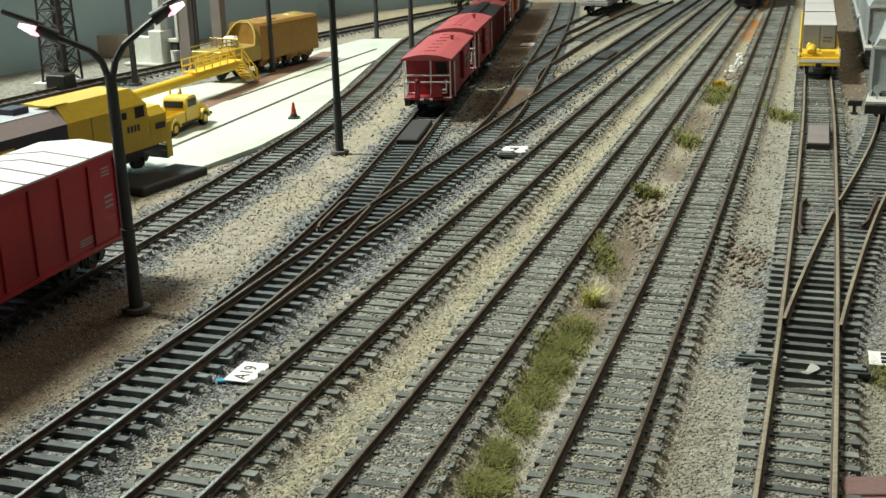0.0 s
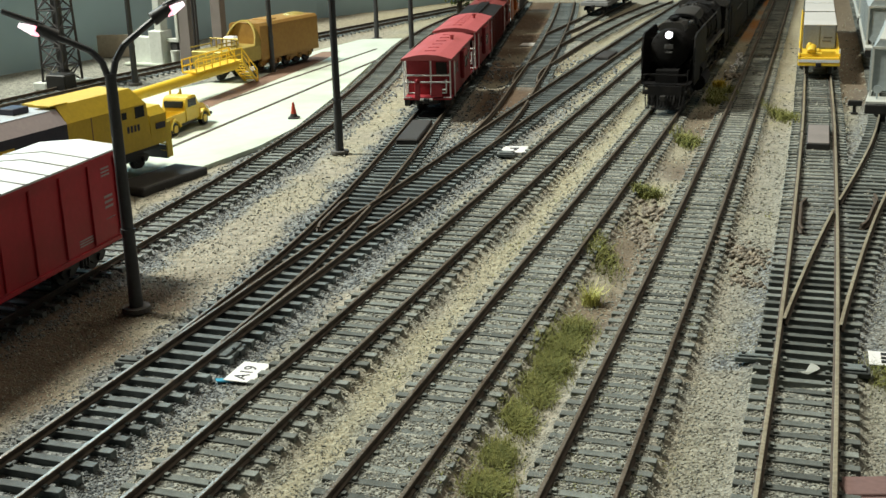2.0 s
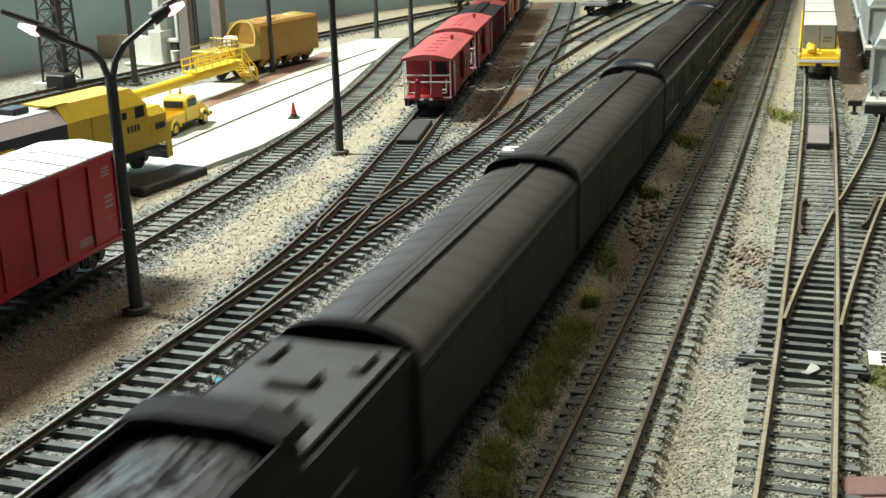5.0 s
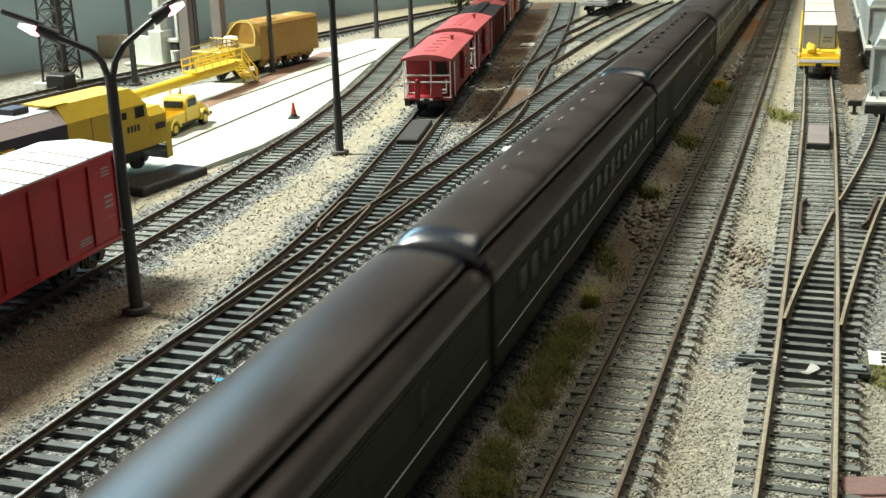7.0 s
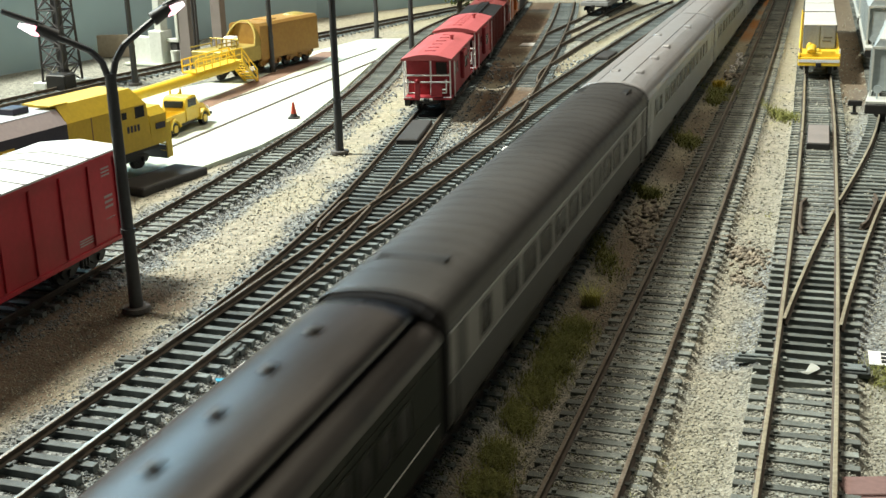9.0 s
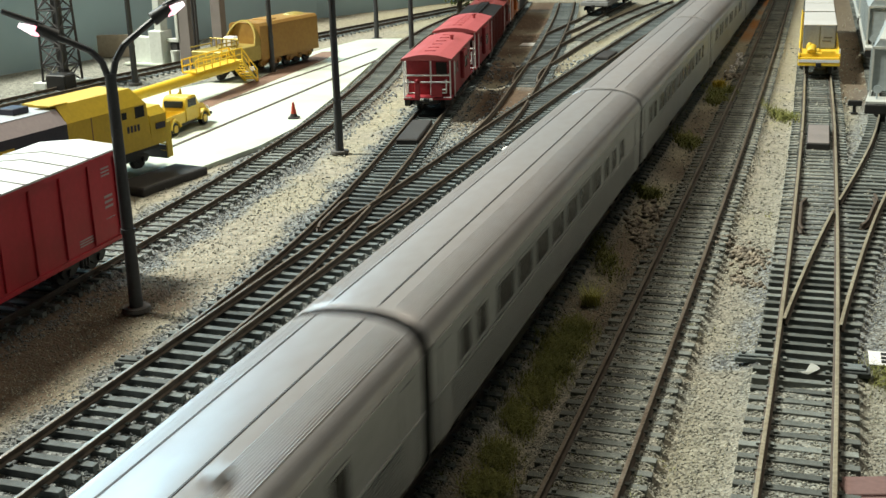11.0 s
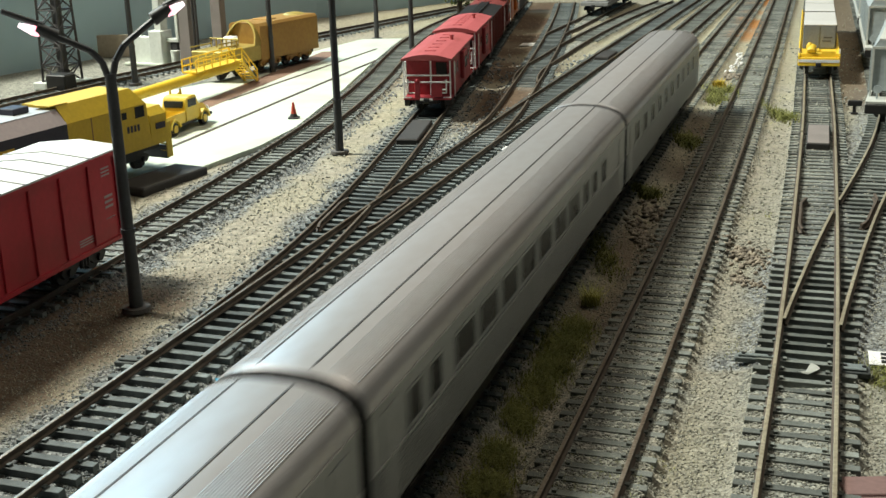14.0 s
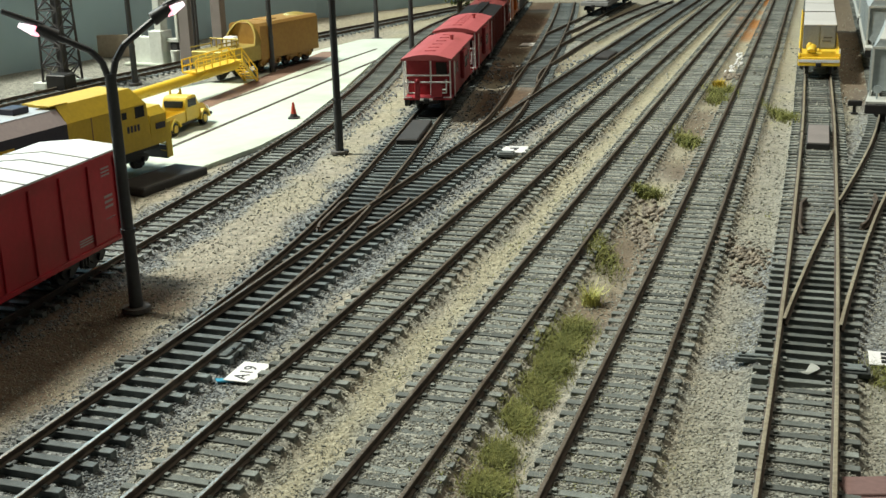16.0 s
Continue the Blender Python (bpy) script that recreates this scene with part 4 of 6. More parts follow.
def tender():
    th = thing("tender", "black coal tender heaped with coal behind the locomotive", "tender", group="cars of the passing train")
    L = 160
    b = bmesh.new()
    prism(b, [(17, 11), (17, 42), (-17, 42), (-17, 11)], 2, L - 2)
    part("tank", b, LOCO, th)
    b = bmesh.new()
    for s in (-1, 1):
        prism(b, [(s * 17.0, 42), (s * 17.0, 46.5), (s * 15.6, 49.5), (s * 14.9, 49.5), (s * 16.2, 46.2), (s * 16.2, 42)], 3, 86)
    prism(b, [(16.5, 42), (16.0, 48.5), (12, 51), (-12, 51), (-16.0, 48.5), (-16.5, 42)], 84, 86.5)
    part("coal_bunker", b, LOCO, th)
    b = bmesh.new()
    prism(b, [(17.2, 49), (16, 50.6), (8, 52.4), (-8, 52.4), (-16, 50.6), (-17.2, 49), (-14, 48.6), (-8, 50.8), (8, 50.8), (14, 48.6)], 80, 90)
    part("bunker_rim", b, LOCO, th)
    r = random.Random(3)
    b = bmesh.new()
    prism(b, [(15.8, 42), (15.6, 45.5), (6, 48.2), (-6, 48.2), (-15.6, 45.5), (-15.8, 42)], 5, 84)
    for i in range(900):
        x, y = r.uniform(-15.2, 15.2), r.uniform(6, 83)
        z = 45.2 + 3.2 * (1 - (abs(x) / 16) ** 1.5)
        q = r.uniform(0.6, 1.4)
        v = [b.verts.new((x + q * r.uniform(0.6, 1.2) * dx, y + q * r.uniform(0.6, 1.2) * dy, z + q * r.uniform(0.6, 1.2) * dz)) for dx, dy, dz in ((1, 0, 0), (-1, 0, 0), (0, 1, 0), (0, -1, 0), (0, 0, 1), (0, 0, -1))]
        for f in ((0, 2, 4), (2, 1, 4), (1, 3, 4), (3, 0, 4), (2, 0, 5), (1, 2, 5), (3, 1, 5), (0, 3, 5)):
            b.faces.new([v[k] for k in f])
    tagged(part("coal_load", b, COAL, th, "heaped lump coal"), kind="stuff")
    b = B((-15, 15, 90, L - 4, 42, 43.2, 0.3), (-6, 6, 100, 112, 43, 45.2, 0.5), (-5, 5, 122, 132, 43, 45, 0.5), (-12, -9, 136, 150, 43, 44.5, 0.4), (9, 12, 136, 150, 43, 44.5, 0.4))
    part("tank_deck", b, SOOT, th)
    b = bmesh.new()
    for s in (-1, 1):
        for z in (14, 28, 41):
            box(b, min(s * 17, s * 17.3), max(s * 17, s * 17.3), 3, L - 3, z, z + 0.6)
        bar(b, [(s * 17.6, 6, 14), (s * 17.6, 6, 40)], 0.35, 5)
        bar(b, [(s * 17.6, L - 6, 14), (s * 17.6, L - 6, 40)], 0.35, 5)
    part("side_trim", b, LOCO, th)
    b = B((17.0, 17.25, 45, 78, 30.5, 31.6), (17.0, 17.25, 98, 112, 30.5, 31.6))
    part("lettering_bar", b, GREY_DK, th, "faint grey lettering bars")
    bogie(th, 36, (-21, 0, 21))
    bogie(th, L - 18, (-21, 0, 21))
    underframe(th, L, [(-12, 12, 62, 98, 5)])
    coupler(th, L - 1, 1)
    return th


SILVER_SPANS = [(20, 27), (33, 40), (50, 64), (69, 83), (88, 102), (107, 121), (126, 140), (145, 159), (164, 178), (186, 193), (200, 207), (216, 223)]
SLEEPER_SPANS = [(24, 30), (34, 40), (52, 60), (66, 74), (88, 94), (98, 104), (120, 128), (134, 142), (160, 166), (170, 176), (196, 204), (212, 220)]
D_SPANS = [(24, 31), (44, 56), (62, 74), (80, 92), (98, 110), (116, 128), (134, 146), (152, 164), (170, 182), (188, 200), (210, 217), (228, 235)]


def stretch(th, old, fresh):
    """Sets out a vehicle's length anew: places along it at old lie at fresh."""
    for ob in th.children_recursive:
        m = ob.matrix_basis
        if abs(m.translation.y) < 1e-9 and abs(m.translation.x) < 1e-9 and ob.data.name.split(".")[0] not in ("wheel", "bogie"):
            for v in ob.data.vertices:
                v.co.y = float(np.interp(v.co.y / MM, old, fresh)) * MM if v.co.y > 0 else v.co.y


LOCO_OLD, LOCO_NEW = (0, 40, 149, 190), (0, 58, 174, 215)


def build_train():
    loco = steam_locomotive()
    stretch(loco, LOCO_OLD, LOCO_NEW)
    tend = tender()
    stretch(tend, (0, 80, 90, 164), (0, 121, 131, 186))
    b1 = heavy_car("express_car", "dark green express car with ribbed roof and roof walk", 163, doors=[(70, 92)], clere=False, stripe=False)
    b2 = heavy_car("baggage_car", "dark green baggage car with smooth dark arched roof", 206, doors=[(40, 62), (140, 168)], clere=False, stripe=False)
    b3 = heavy_car("mail_car", "dark green heavyweight mail car with brown clerestory roof", 287, spans=[(22, 28), (104, 110), (120, 126), (232, 238)], doors=[(56, 80), (172, 204)])
    c1 = heavy_car("coach", "dark green heavyweight coach with brown clerestory roof", 285, spans=[(26 + 14.2 * i, 35 + 14.2 * i) for i in range(17)], vents=[(58 + 21 * i, -1.8) for i in range(10)], vent_mat=GREY_LT)
    c2 = heavy_car("combine_coach", "dark green heavyweight combine with dark roof vents", 277, spans=[(138 + 11 * i, 145 + 11 * i) for i in range(11)], doors=[(40, 64)], vents=[(60 + 21 * i, -1.8) for i in range(10)])
    d = smooth_car("lounge_car", "two-tone grey smooth-sided lounge car with charcoal roof", 296, GREY_DK, ROOFBLACK, False, D_SPANS, (), True)
    for q in ((-9.5, 9.5, 24, 27, 46.6, 47.9, 0.3), (8, 12, 276, 288, 44.8, 47.0, 0.5), (-12, -8, 276, 288, 44.8, 47.0, 0.5)):
        part("roof_hatch", B(q), BLACK, d)
    s1 = smooth_car("coach", "silver fluted streamlined dome-less coach with roof vents", 293, SILVER, SILVER_ROOF, True, SILVER_SPANS, [(32, -4), (32, 8), (80, 8), (124, 8), (172, -4), (218, 8)])
    cars = [s1]
    for i, ln in enumerate((292, 288, 287, 289)):
        cars.append(smooth_car("coach", "silver fluted streamlined coach with seamed roof", ln, SILVER, SILVER_ROOF, True, SLEEPER_SPANS if i == 2 else SILVER_SPANS))
    tail = smooth_car("observation_car", "silver fluted tail car with rounded roof end", 262, SILVER, SILVER_ROOF, True, [(22 + 22.5 * i, 31 + 22.5 * i) for i in range(10)], (), False, True)
    return [(loco, 0), (tend, 218), (b1, 404), (b2, 572), (b3, 783), (c1, 1075), (c2, 1365), (d, 1647), (s1, 1948), (cars[1], 2246), (cars[2], 2542), (cars[3], 2835), (cars[4], 3127), (tail, 3421)]


TRAIN = build_train()
DRIVERS = []
DRIVER_MESH = wheel_mesh(11.4, "driving_wheel", 14)
for axle in (60, 84.5, 109, 133.5):
    for s in (-1, 1):
        w = new("driving_wheel", DRIVER_MESH)
        w.parent = TRAIN[0][0]
        DRIVERS.append((w, s * 8.3, float(np.interp(axle, LOCO_OLD, LOCO_NEW)), 0 if s > 0 else 180))
RODS = []
for s in (-1, 1):
    bm = bmesh.new()
    box(bm, -0.5, 0.5, 58, 136, -1.0, 1.0, 0.3)
    for a in (60, 84.5, 109, 133.5):
        rod(bm, (-0.7, a, 0), (0.7, a, 0), 1.7, n=10)
    for v in bm.verts:
        v.co.y = np.interp(v.co.y, LOCO_OLD, LOCO_NEW)
    RODS.append((part("side_rod", bm, GREY_DK, TRAIN[0][0]), s))


def train_s(t):
    """Distance of the headlight along the main track at time t."""
    return 313.0 - 306.0 * (t - 3.5)


def main_pose(s):
    y = s / 1.0577
    return pose((0.3447 * y - 106.2) * MM, y * MM, 0, 0, 0, -19.02)


def motions():
    for ob, off in TRAIN:
        walk(ob, [(t, main_pose(train_s(t) + off)) for t in (0, 2, 4, 6, 8, 10, 12, 14, 16)])
    steps = [i / 30 for i in range(0, 481)]
    turn = lambda t: math.degrees(306.0 * t / 11.4)
    for w, x, y, flip in DRIVERS:
        walk(w, [(t, pose(x * MM, y * MM, 11.4 * MM, turn(t), 0, 0) @ pose(0, 0, 0, 0, 0, flip)) for t in steps])
    for r, s in RODS:
        ph = 0 if s > 0 else 90
        walk(r, [(t, pose(s * 10.6 * MM, -4.5 * math.sin(radians(turn(t) + ph)) * MM, (11.4 + 4.5 * math.cos(radians(turn(t) + ph))) * MM)) for t in steps])

# ---- room and backdrop ----
def slab(name, pts, z0, z1, mat, label, category, kind="structure"):
    bm = bmesh.new()
    lo = [bm.verts.new((x, y, z0)) for x, y in pts]
    hi = [bm.verts.new((x, y, z1)) for x, y in pts]
    n = len(pts)
    fs = [bm.faces.new(lo[::-1]), bm.faces.new(hi)] + [bm.faces.new((lo[i], lo[(i + 1) % n], hi[(i + 1) % n], hi[i])) for i in range(n)]
    bmesh.ops.recalc_face_normals(bm, faces=fs)
    return tagged(part(name, bm, mat), label, category, kind=kind)


def strip_wall(name, a, b, thick, z0, z1, mat, label):
    (ax, ay), (bx, by) = a, b
    d = math.hypot(bx - ax, by - ay)
    nx, ny = -(by - ay) / d * thick, (bx - ax) / d * thick
    return slab(name, [a, b, (bx + nx, by + ny), (ax + nx, ay + ny)], z0, z1, mat, label, "wall")


strip_wall("backdrop", (-700, 440), (-137, 1352), 20, -8, 110, BACKWALL, "plain blue-grey painted backdrop board behind the layout")
strip_wall("backdrop", (-137, 1352), (60, 1535), 20, -8, 110, BACKWALL, "plain blue-grey painted backdrop board continuing behind the yard")
strip_wall("wall_north", (-2000, 5500), (2400, 5500), 60, -900, 2300, ROOMWALL, "plain grey painted room wall")
strip_wall("wall_east", (2400, 5500), (2400, -4000), 60, -900, 2300, ROOMWALL, "plain grey painted room wall")
strip_wall("wall_south", (2400, -4000), (-2000, -4000), 60, -900, 2300, ROOMWALL, "plain grey painted room wall")
strip_wall("wall_west", (-2000, -4000), (-2000, 5500), 60, -900, 2300, ROOMWALL, "plain grey painted room wall")
slab("ceiling", [(-2000, -4000), (2400, -4000), (2400, 5500), (-2000, 5500)], 2300, 2360, ROOMWALL, "plain pale room ceiling", "ceiling")
slab("floor", [(-2000, -4000), (2400, -4000), (2400, 5500), (-2000, 5500)], -960, -900, ROOMWALL, "plain room floor below the layout", "floor")

# ---- concrete apron ----
slab("pavement", [(-185, 520), (-160, 562), (-142.8, 594), (-130.5, 608), (-104.6, 661), (-89.8, 712), (-71.9, 832), (-54.7, 980), (-33.7, 1132), (-73, 1134), (-110, 1061), (-167, 911), (-201, 865), (-264, 806), (-330, 690), (-262, 500)], -7, -3.0, CONCRETE, "bright white concrete apron with inlaid rails", "pavement")


def inlaid_rail(pts, w=0.8):
    bm = bmesh.new()
    (ax, ay), (bx, by) = pts
    d = math.hypot(bx - ax, by - ay)
    nx, ny = (by - ay) / d * w, -(bx - ax) / d * w
    for o, ww, z in ((0, 1.0, -2.8), (2.2, 0.7, -2.86)):
        q = [(ax + nx * (o - ww), ay + ny * (o - ww)), (bx + nx * (o - ww), by + ny * (o - ww)), (bx + nx * (o + ww), by + ny * (o + ww)), (ax + nx * (o + ww), ay + ny * (o + ww))]
        lo, hi = [bm.verts.new((x, y, -3.4)) for x, y in q], [bm.verts.new((x, y, z)) for x, y in q]
        fs = [bm.faces.new(lo), bm.faces.new(hi)] + [bm.faces.new((lo[i], lo[(i + 1) % 4], hi[(i + 1) % 4], hi[i])) for i in range(4)]
        bmesh.ops.recalc_face_normals(bm, faces=fs)
    ob = part("inlaid_rail", bm, RAIL_SIDE)
    return tagged(ob, "dark rail set flush into the white apron", "rail", "rails in the apron", kind="structure")


inlaid_rail([(-158, 662), (-53, 990)])
inlaid_rail([(-150, 815), (-56, 1062)])
slab("service_pit", [(-178, 770), (-164, 764), (-98, 1000), (-88, 1052), (-104, 1052), (-118, 1000)], -3.2, -2.9, PIT, "rust-brown service pit strip in the apron", "pit")


# ---- rolling stock and vehicles that stand still ----
def red_boxcar(name, label, x, y, rz, L, hw, z0, z1, zr, body, roof, ribs=11, end_ladder=True, marks=True, bog=True):
    """A ribbed-side boxcar; local y runs back from its far end at 0 to -L."""
    th = thing(name, label, "freight car", x, y, 0, rz)
    bm = bmesh.new()
    prism(bm, [(hw, z0), (hw, z1), (-hw, z1), (-hw, z0)], -L, 0)
    part("body", bm, body, th)
    bm = bmesh.new()
    prism(bm, [(hw + 0.5, z1), (hw + 0.5, z1 + 0.7), (0, zr), (-hw - 0.5, z1 + 0.7), (-hw - 0.5, z1)], -L - 0.6, 0.6)
    rf = part("roof", bm, roof, th)
    for i in range(1, int(L / 13)):
        bm = bmesh.new()
        yy = -L + i * 13
        prism(bm, [(hw + 0.5, z1 + 0.7), (hw + 0.5, z1 + 1.05), (0, zr + 0.4), (-hw - 0.5, z1 + 1.05), (-hw - 0.5, z1 + 0.7), (0, zr)], yy, yy + 0.7)
        part("roof_seam", bm, GREYTOP if roof is ROOFWHITE else roof, rf)
    for s in (-1, 1):
        for i in range(ribs):
            yy = -6 - i * (L - 12) / (ribs - 1) * 1.0
            if yy < -L + 3:
                continue
            bm = bmesh.new()
            x0 = s * hw
            box(bm, min(x0, x0 + s * 0.8), max(x0, x0 + s * 0.8), yy - 0.7, yy + 0.7, z0 + 2.2, z1 - 2.0, 0.25)
            part("side_rib", bm, body, th)
        bm = bmesh.new()
        box(bm, min(s * hw, s * (hw + 0.6)), max(s * hw, s * (hw + 0.6)), -L, 0, z0, z0 + 1.6)
        box(bm, min(s * hw, s * (hw + 0.7)), max(s * hw, s * (hw + 0.7)), -L, 0, z1 - 1.4, z1)
        part("side_sill", bm, body, th)
    if marks:
        for q in ((-15.5, -10, 37.5, 41.5), (-15, -9.5, 25, 31), (-15, -9.0, 20.8, 21.2), (-34, -25, 15.2, 18.2)):
            bm = bmesh.new()
            n = 3
            for k in range(n):
                zz = q[2] + (q[3] - q[2]) * k / n
                box(bm, hw + 0.02, hw + 0.12, q[0], q[1], zz, zz + (q[3] - q[2]) / n * 0.45)
            part("lettering_bar", bm, PINKGREY, th, "faded pink lettering bars")
    if end_ladder:
        bm = bmesh.new()
        for k in range(9):
            bar(bm, [(hw - 7, 0.9, z0 + 2 + k * 4), (hw - 2, 0.9, z0 + 2 + k * 4)], 0.25, 5)
        for xx in (hw - 7, hw - 2):
            bar(bm, [(xx, 0.9, z0 + 1), (xx, 0.9, z1 - 2)], 0.25, 5)
        part("end_ladder", bm, body, th)
    bm = B((-8, 8, -L + 6, -6, 7.2, z0))
    part("centre_sill", bm, BLACK, th)
    if bog:
        bogie(th, -24, (-10, 10), wheel=WHEEL_SMALL)
        bogie(th, -L + 24, (-10, 10), wheel=WHEEL_SMALL)
    coupler(th, -1, 1)
    return th


bxx, bxy, bxr = on_track("boxcar_spur", 445)
red_boxcar("boxcar", "dark red ribbed boxcar with bright white roof", bxx, bxy, bxr, 192, 18, 11.0, 45.6, 48.2, RED, ROOFWHITE)


def caboose(name, label, y, L, body, roof, cupola=False, zt=34.5):
    """A bay-window caboose; its near end platform faces down the spur."""
    x, yy, rz = on_track("caboose_spur", y)
    th = thing(name, label, "caboose", x, yy, 0, rz, "cabooses on the spur")
    hw = 15.2
    bm = B((-hw, hw, 13, L - 13, 9.5, zt))
    part("body", bm, body, th)
    bm = bmesh.new()
    prism(bm, [(hw + 0.9, zt - 0.6), (hw + 0.9, zt + 0.5), (hw * 0.5, zt + 2.6), (0, zt + 3.2), (-hw * 0.5, zt + 2.6), (-hw - 0.9, zt + 0.5), (-hw - 0.9, zt - 0.6)], -1, L + 1)
    rf = part("roof", bm, roof, th)
    for k in range(6):
        bm = B((-3.4, 3.4, 16 + k * (L - 32) / 5, 17.2 + k * (L - 32) / 5, zt + 2.6, zt + 3.45))
        part("roof_cleat", bm, roof, rf)
    bm = bmesh.new()
    rod(bm, (6, L * 0.66, zt + 1.5), (6, L * 0.66, zt + 5.6), 1.1, n=8)
    rod(bm, (6, L * 0.66, zt + 5.4), (6, L * 0.66, zt + 6.2), 1.7, n=8)
    part("smoke_jack", bm, roof, rf)
    for y0, y1 in ((0, 13), (L - 13, L)):
        part("platform", B((-hw, hw, y0, y1, 9.0, 10.2)), body, th)
        for s in (-1, 1):
            x0, x1 = sorted((s * (hw - 4), s * hw))
            part("step", B((x0, x1, y0 + 2, y1 - 2, 4.6, 9.0, 0.4)), BLACK, th)
    bm = bmesh.new()
    for s in (-1, 1):
        bar(bm, [(s * (hw - 0.4), 0.6, 10), (s * (hw - 0.4), 0.6, zt - 0.4)], 0.55, 6)
        bar(bm, [(s * (hw - 0.4), 0.6, 10.4), (s * (hw - 5), 0.6, 10.4)], 0.6, 6)
        bar(bm, [(s * 8, 0.4, 13.5), (s * (hw - 3), 0.4, 13.5), (s * (hw - 3), 0.4, 22)], 0.5, 6)
    bar(bm, [(2.5, 0.6, 12), (2.5, 0.6, zt - 0.5)], 0.6, 6)
    bar(bm, [(-hw, 0.4, 24.5), (hw, 0.4, 24.5)], 0.6, 6)
    bar(bm, [(-hw, 0.4, 20.2), (hw, 0.4, 20.2)], 0.6, 6)
    bar(bm, [(2.5, 0.4, 15.5), (hw - 3, 0.4, 15.5)], 0.6, 6)
    part("end_railing", bm, WHITE, th, "white end railing")
    bm = bmesh.new()
    box(bm, -8, -4.5, -0.6, 0.6, 10.2, 21, 0.4)
    dome(bm, -6.2, 0, 21, 1.8, 1.6, 1.2, 8, 3)
    part("brake_stand", bm, body, th)
    bm = B((2.5, 9.5, -0.2, 0.4, 11, 19))
    part("end_panel", bm, body, th)
    bm = B((4, 11, 12.6, 13.2, 23, 31))
    part("end_window", bm, GLASS_DK, th)
    bm = B((-5, 3, 12.5, 13.1, 11, 31))
    part("end_door", bm, body, th)
    bm = B((-4.5, 3.5, -1.5, 1.5, 8.6, 10.0, 0.3))
    part("end_step_plate", bm, GREYTOP, th)
    for s in (-1, 1):
        bm = bmesh.new()
        x0, x1 = sorted((s * hw, s * (hw + 2.6)))
        box(bm, x0, x1, L * 0.5 - 9, L * 0.5 + 9, 15, zt - 1.5, 0.5)
        bay = part("bay_window", bm, body, th)
        for q in (-6, 1.2):
            x0, x1 = sorted((s * (hw + 2.55), s * (hw + 2.75)))
            part("pane", B((x0, x1, L * 0.5 + q, L * 0.5 + q + 4.8, 22, 29)), GLASS_DK, bay)
        for q in (20, 30, L - 34, L - 26):
            x0, x1 = sorted((s * (hw - 0.1), s * (hw + 0.12)))
            part("side_window", B((x0, x1, q, q + 5, 22, 29)), GLASS_DK, th)
        bm = bmesh.new()
        for yq in (L - 1, 13):
            bar(bm, [(s * (hw + 0.8), yq, 9), (s * (hw + 0.8), yq, zt - 3)], 0.4, 5)
        part("grab_iron", bm, WHITE, th)
    if cupola:
        bm = B((-11, 11, L * 0.42, L * 0.66, zt, zt + 8, 0.4))
        cu = part("cupola", bm, body, th)
        bm = B((-12, 12, L * 0.4, L * 0.68, zt + 8, zt + 9.4, 0.4))
        part("cupola_roof", bm, roof, cu)
    part("centre_sill", B((-6, 6, 6, L - 6, 5.5, 9.2)), BLACK, th)
    bogie(th, 25, (-9, 9), wheel=WHEEL_SMALL)
    bogie(th, L - 25, (-9, 9), wheel=WHEEL_SMALL)
    coupler(th, 1, -1)
    return th


caboose("caboose", "red bay-window caboose with white end railings", 727, 112, RED_CAB, RED_ROOF)
caboose("caboose", "red bay-window caboose with taller bright red roof", 846, 96, RED_CAB, RED_ROOF, False, 36.5)


def gondola(name, label, y, L, mat, load):
    x, yy, rz = on_track("caboose_spur", y)
    th = thing(name, label, "freight car", x, yy, 0, rz, "freight cars on the spur")
    bm = bmesh.new()
    for s in (-1, 1):
        x0, x1 = sorted((s * 14.4, s * 15.4))
        box(bm, x0, x1, 0, L, 9, 34)
    box(bm, -15.4, 15.4, 0, 1, 9, 34), box(bm, -15.4, 15.4, L - 1, L, 9, 34), box(bm, -14.6, 14.6, 0.5, L - 0.5, 9, 32)
    part("body", bm, mat, th)
    for i in range(8):
        yq = 4 + i * (L - 8) / 7
        for s in (-1, 1):
            x0, x1 = sorted((s * 15.3, s * 16.3))
            part("side_rib", B((x0, x1, yq - 0.6, yq + 0.6, 9, 34)), mat, th)
    bm = bmesh.new()
    for k in (-3, -1, 1, 3):
        box(bm, k - 0.8, k + 0.8, -1, L + 1, 36.4, 37.2)
    part("roof_walk", bm, load, th)
    bm = bmesh.new()
    prism(bm, [(15.8, 34), (0, 36.4), (-15.8, 34)], -0.5, L + 0.5)
    part("roof", bm, load, th)
    bogie(th, 18, (-9, 9), wheel=WHEEL_SMALL)
    bogie(th, L - 18, (-9, 9), wheel=WHEEL_SMALL)
    return th


gondola("boxcar", "weathered oxide red boxcar with black roof walk", 950, 104, MAROON, BLACK)
caboose("caboose", "oxide red wooden caboose with low cupola", 1062, 84, MAROON, MAROON, True, 32)
caboose("caboose", "orange caboose with yellow fittings", 1155, 90, ORANGE, ORANGE, False, 33)
gondola("boxcar", "grey boxcar at the far end of the spur", 1256, 110, GREYBOX, GREY_DK)


CONTGREY = surf("container_blue_grey", (0.21, 0.225, 0.24), (0.16, 0.172, 0.185), 120, 0.55)
TANWALL = surf("tan_wall_board", (0.52, 0.43, 0.33), (0.42, 0.34, 0.26), 60, 0.8)


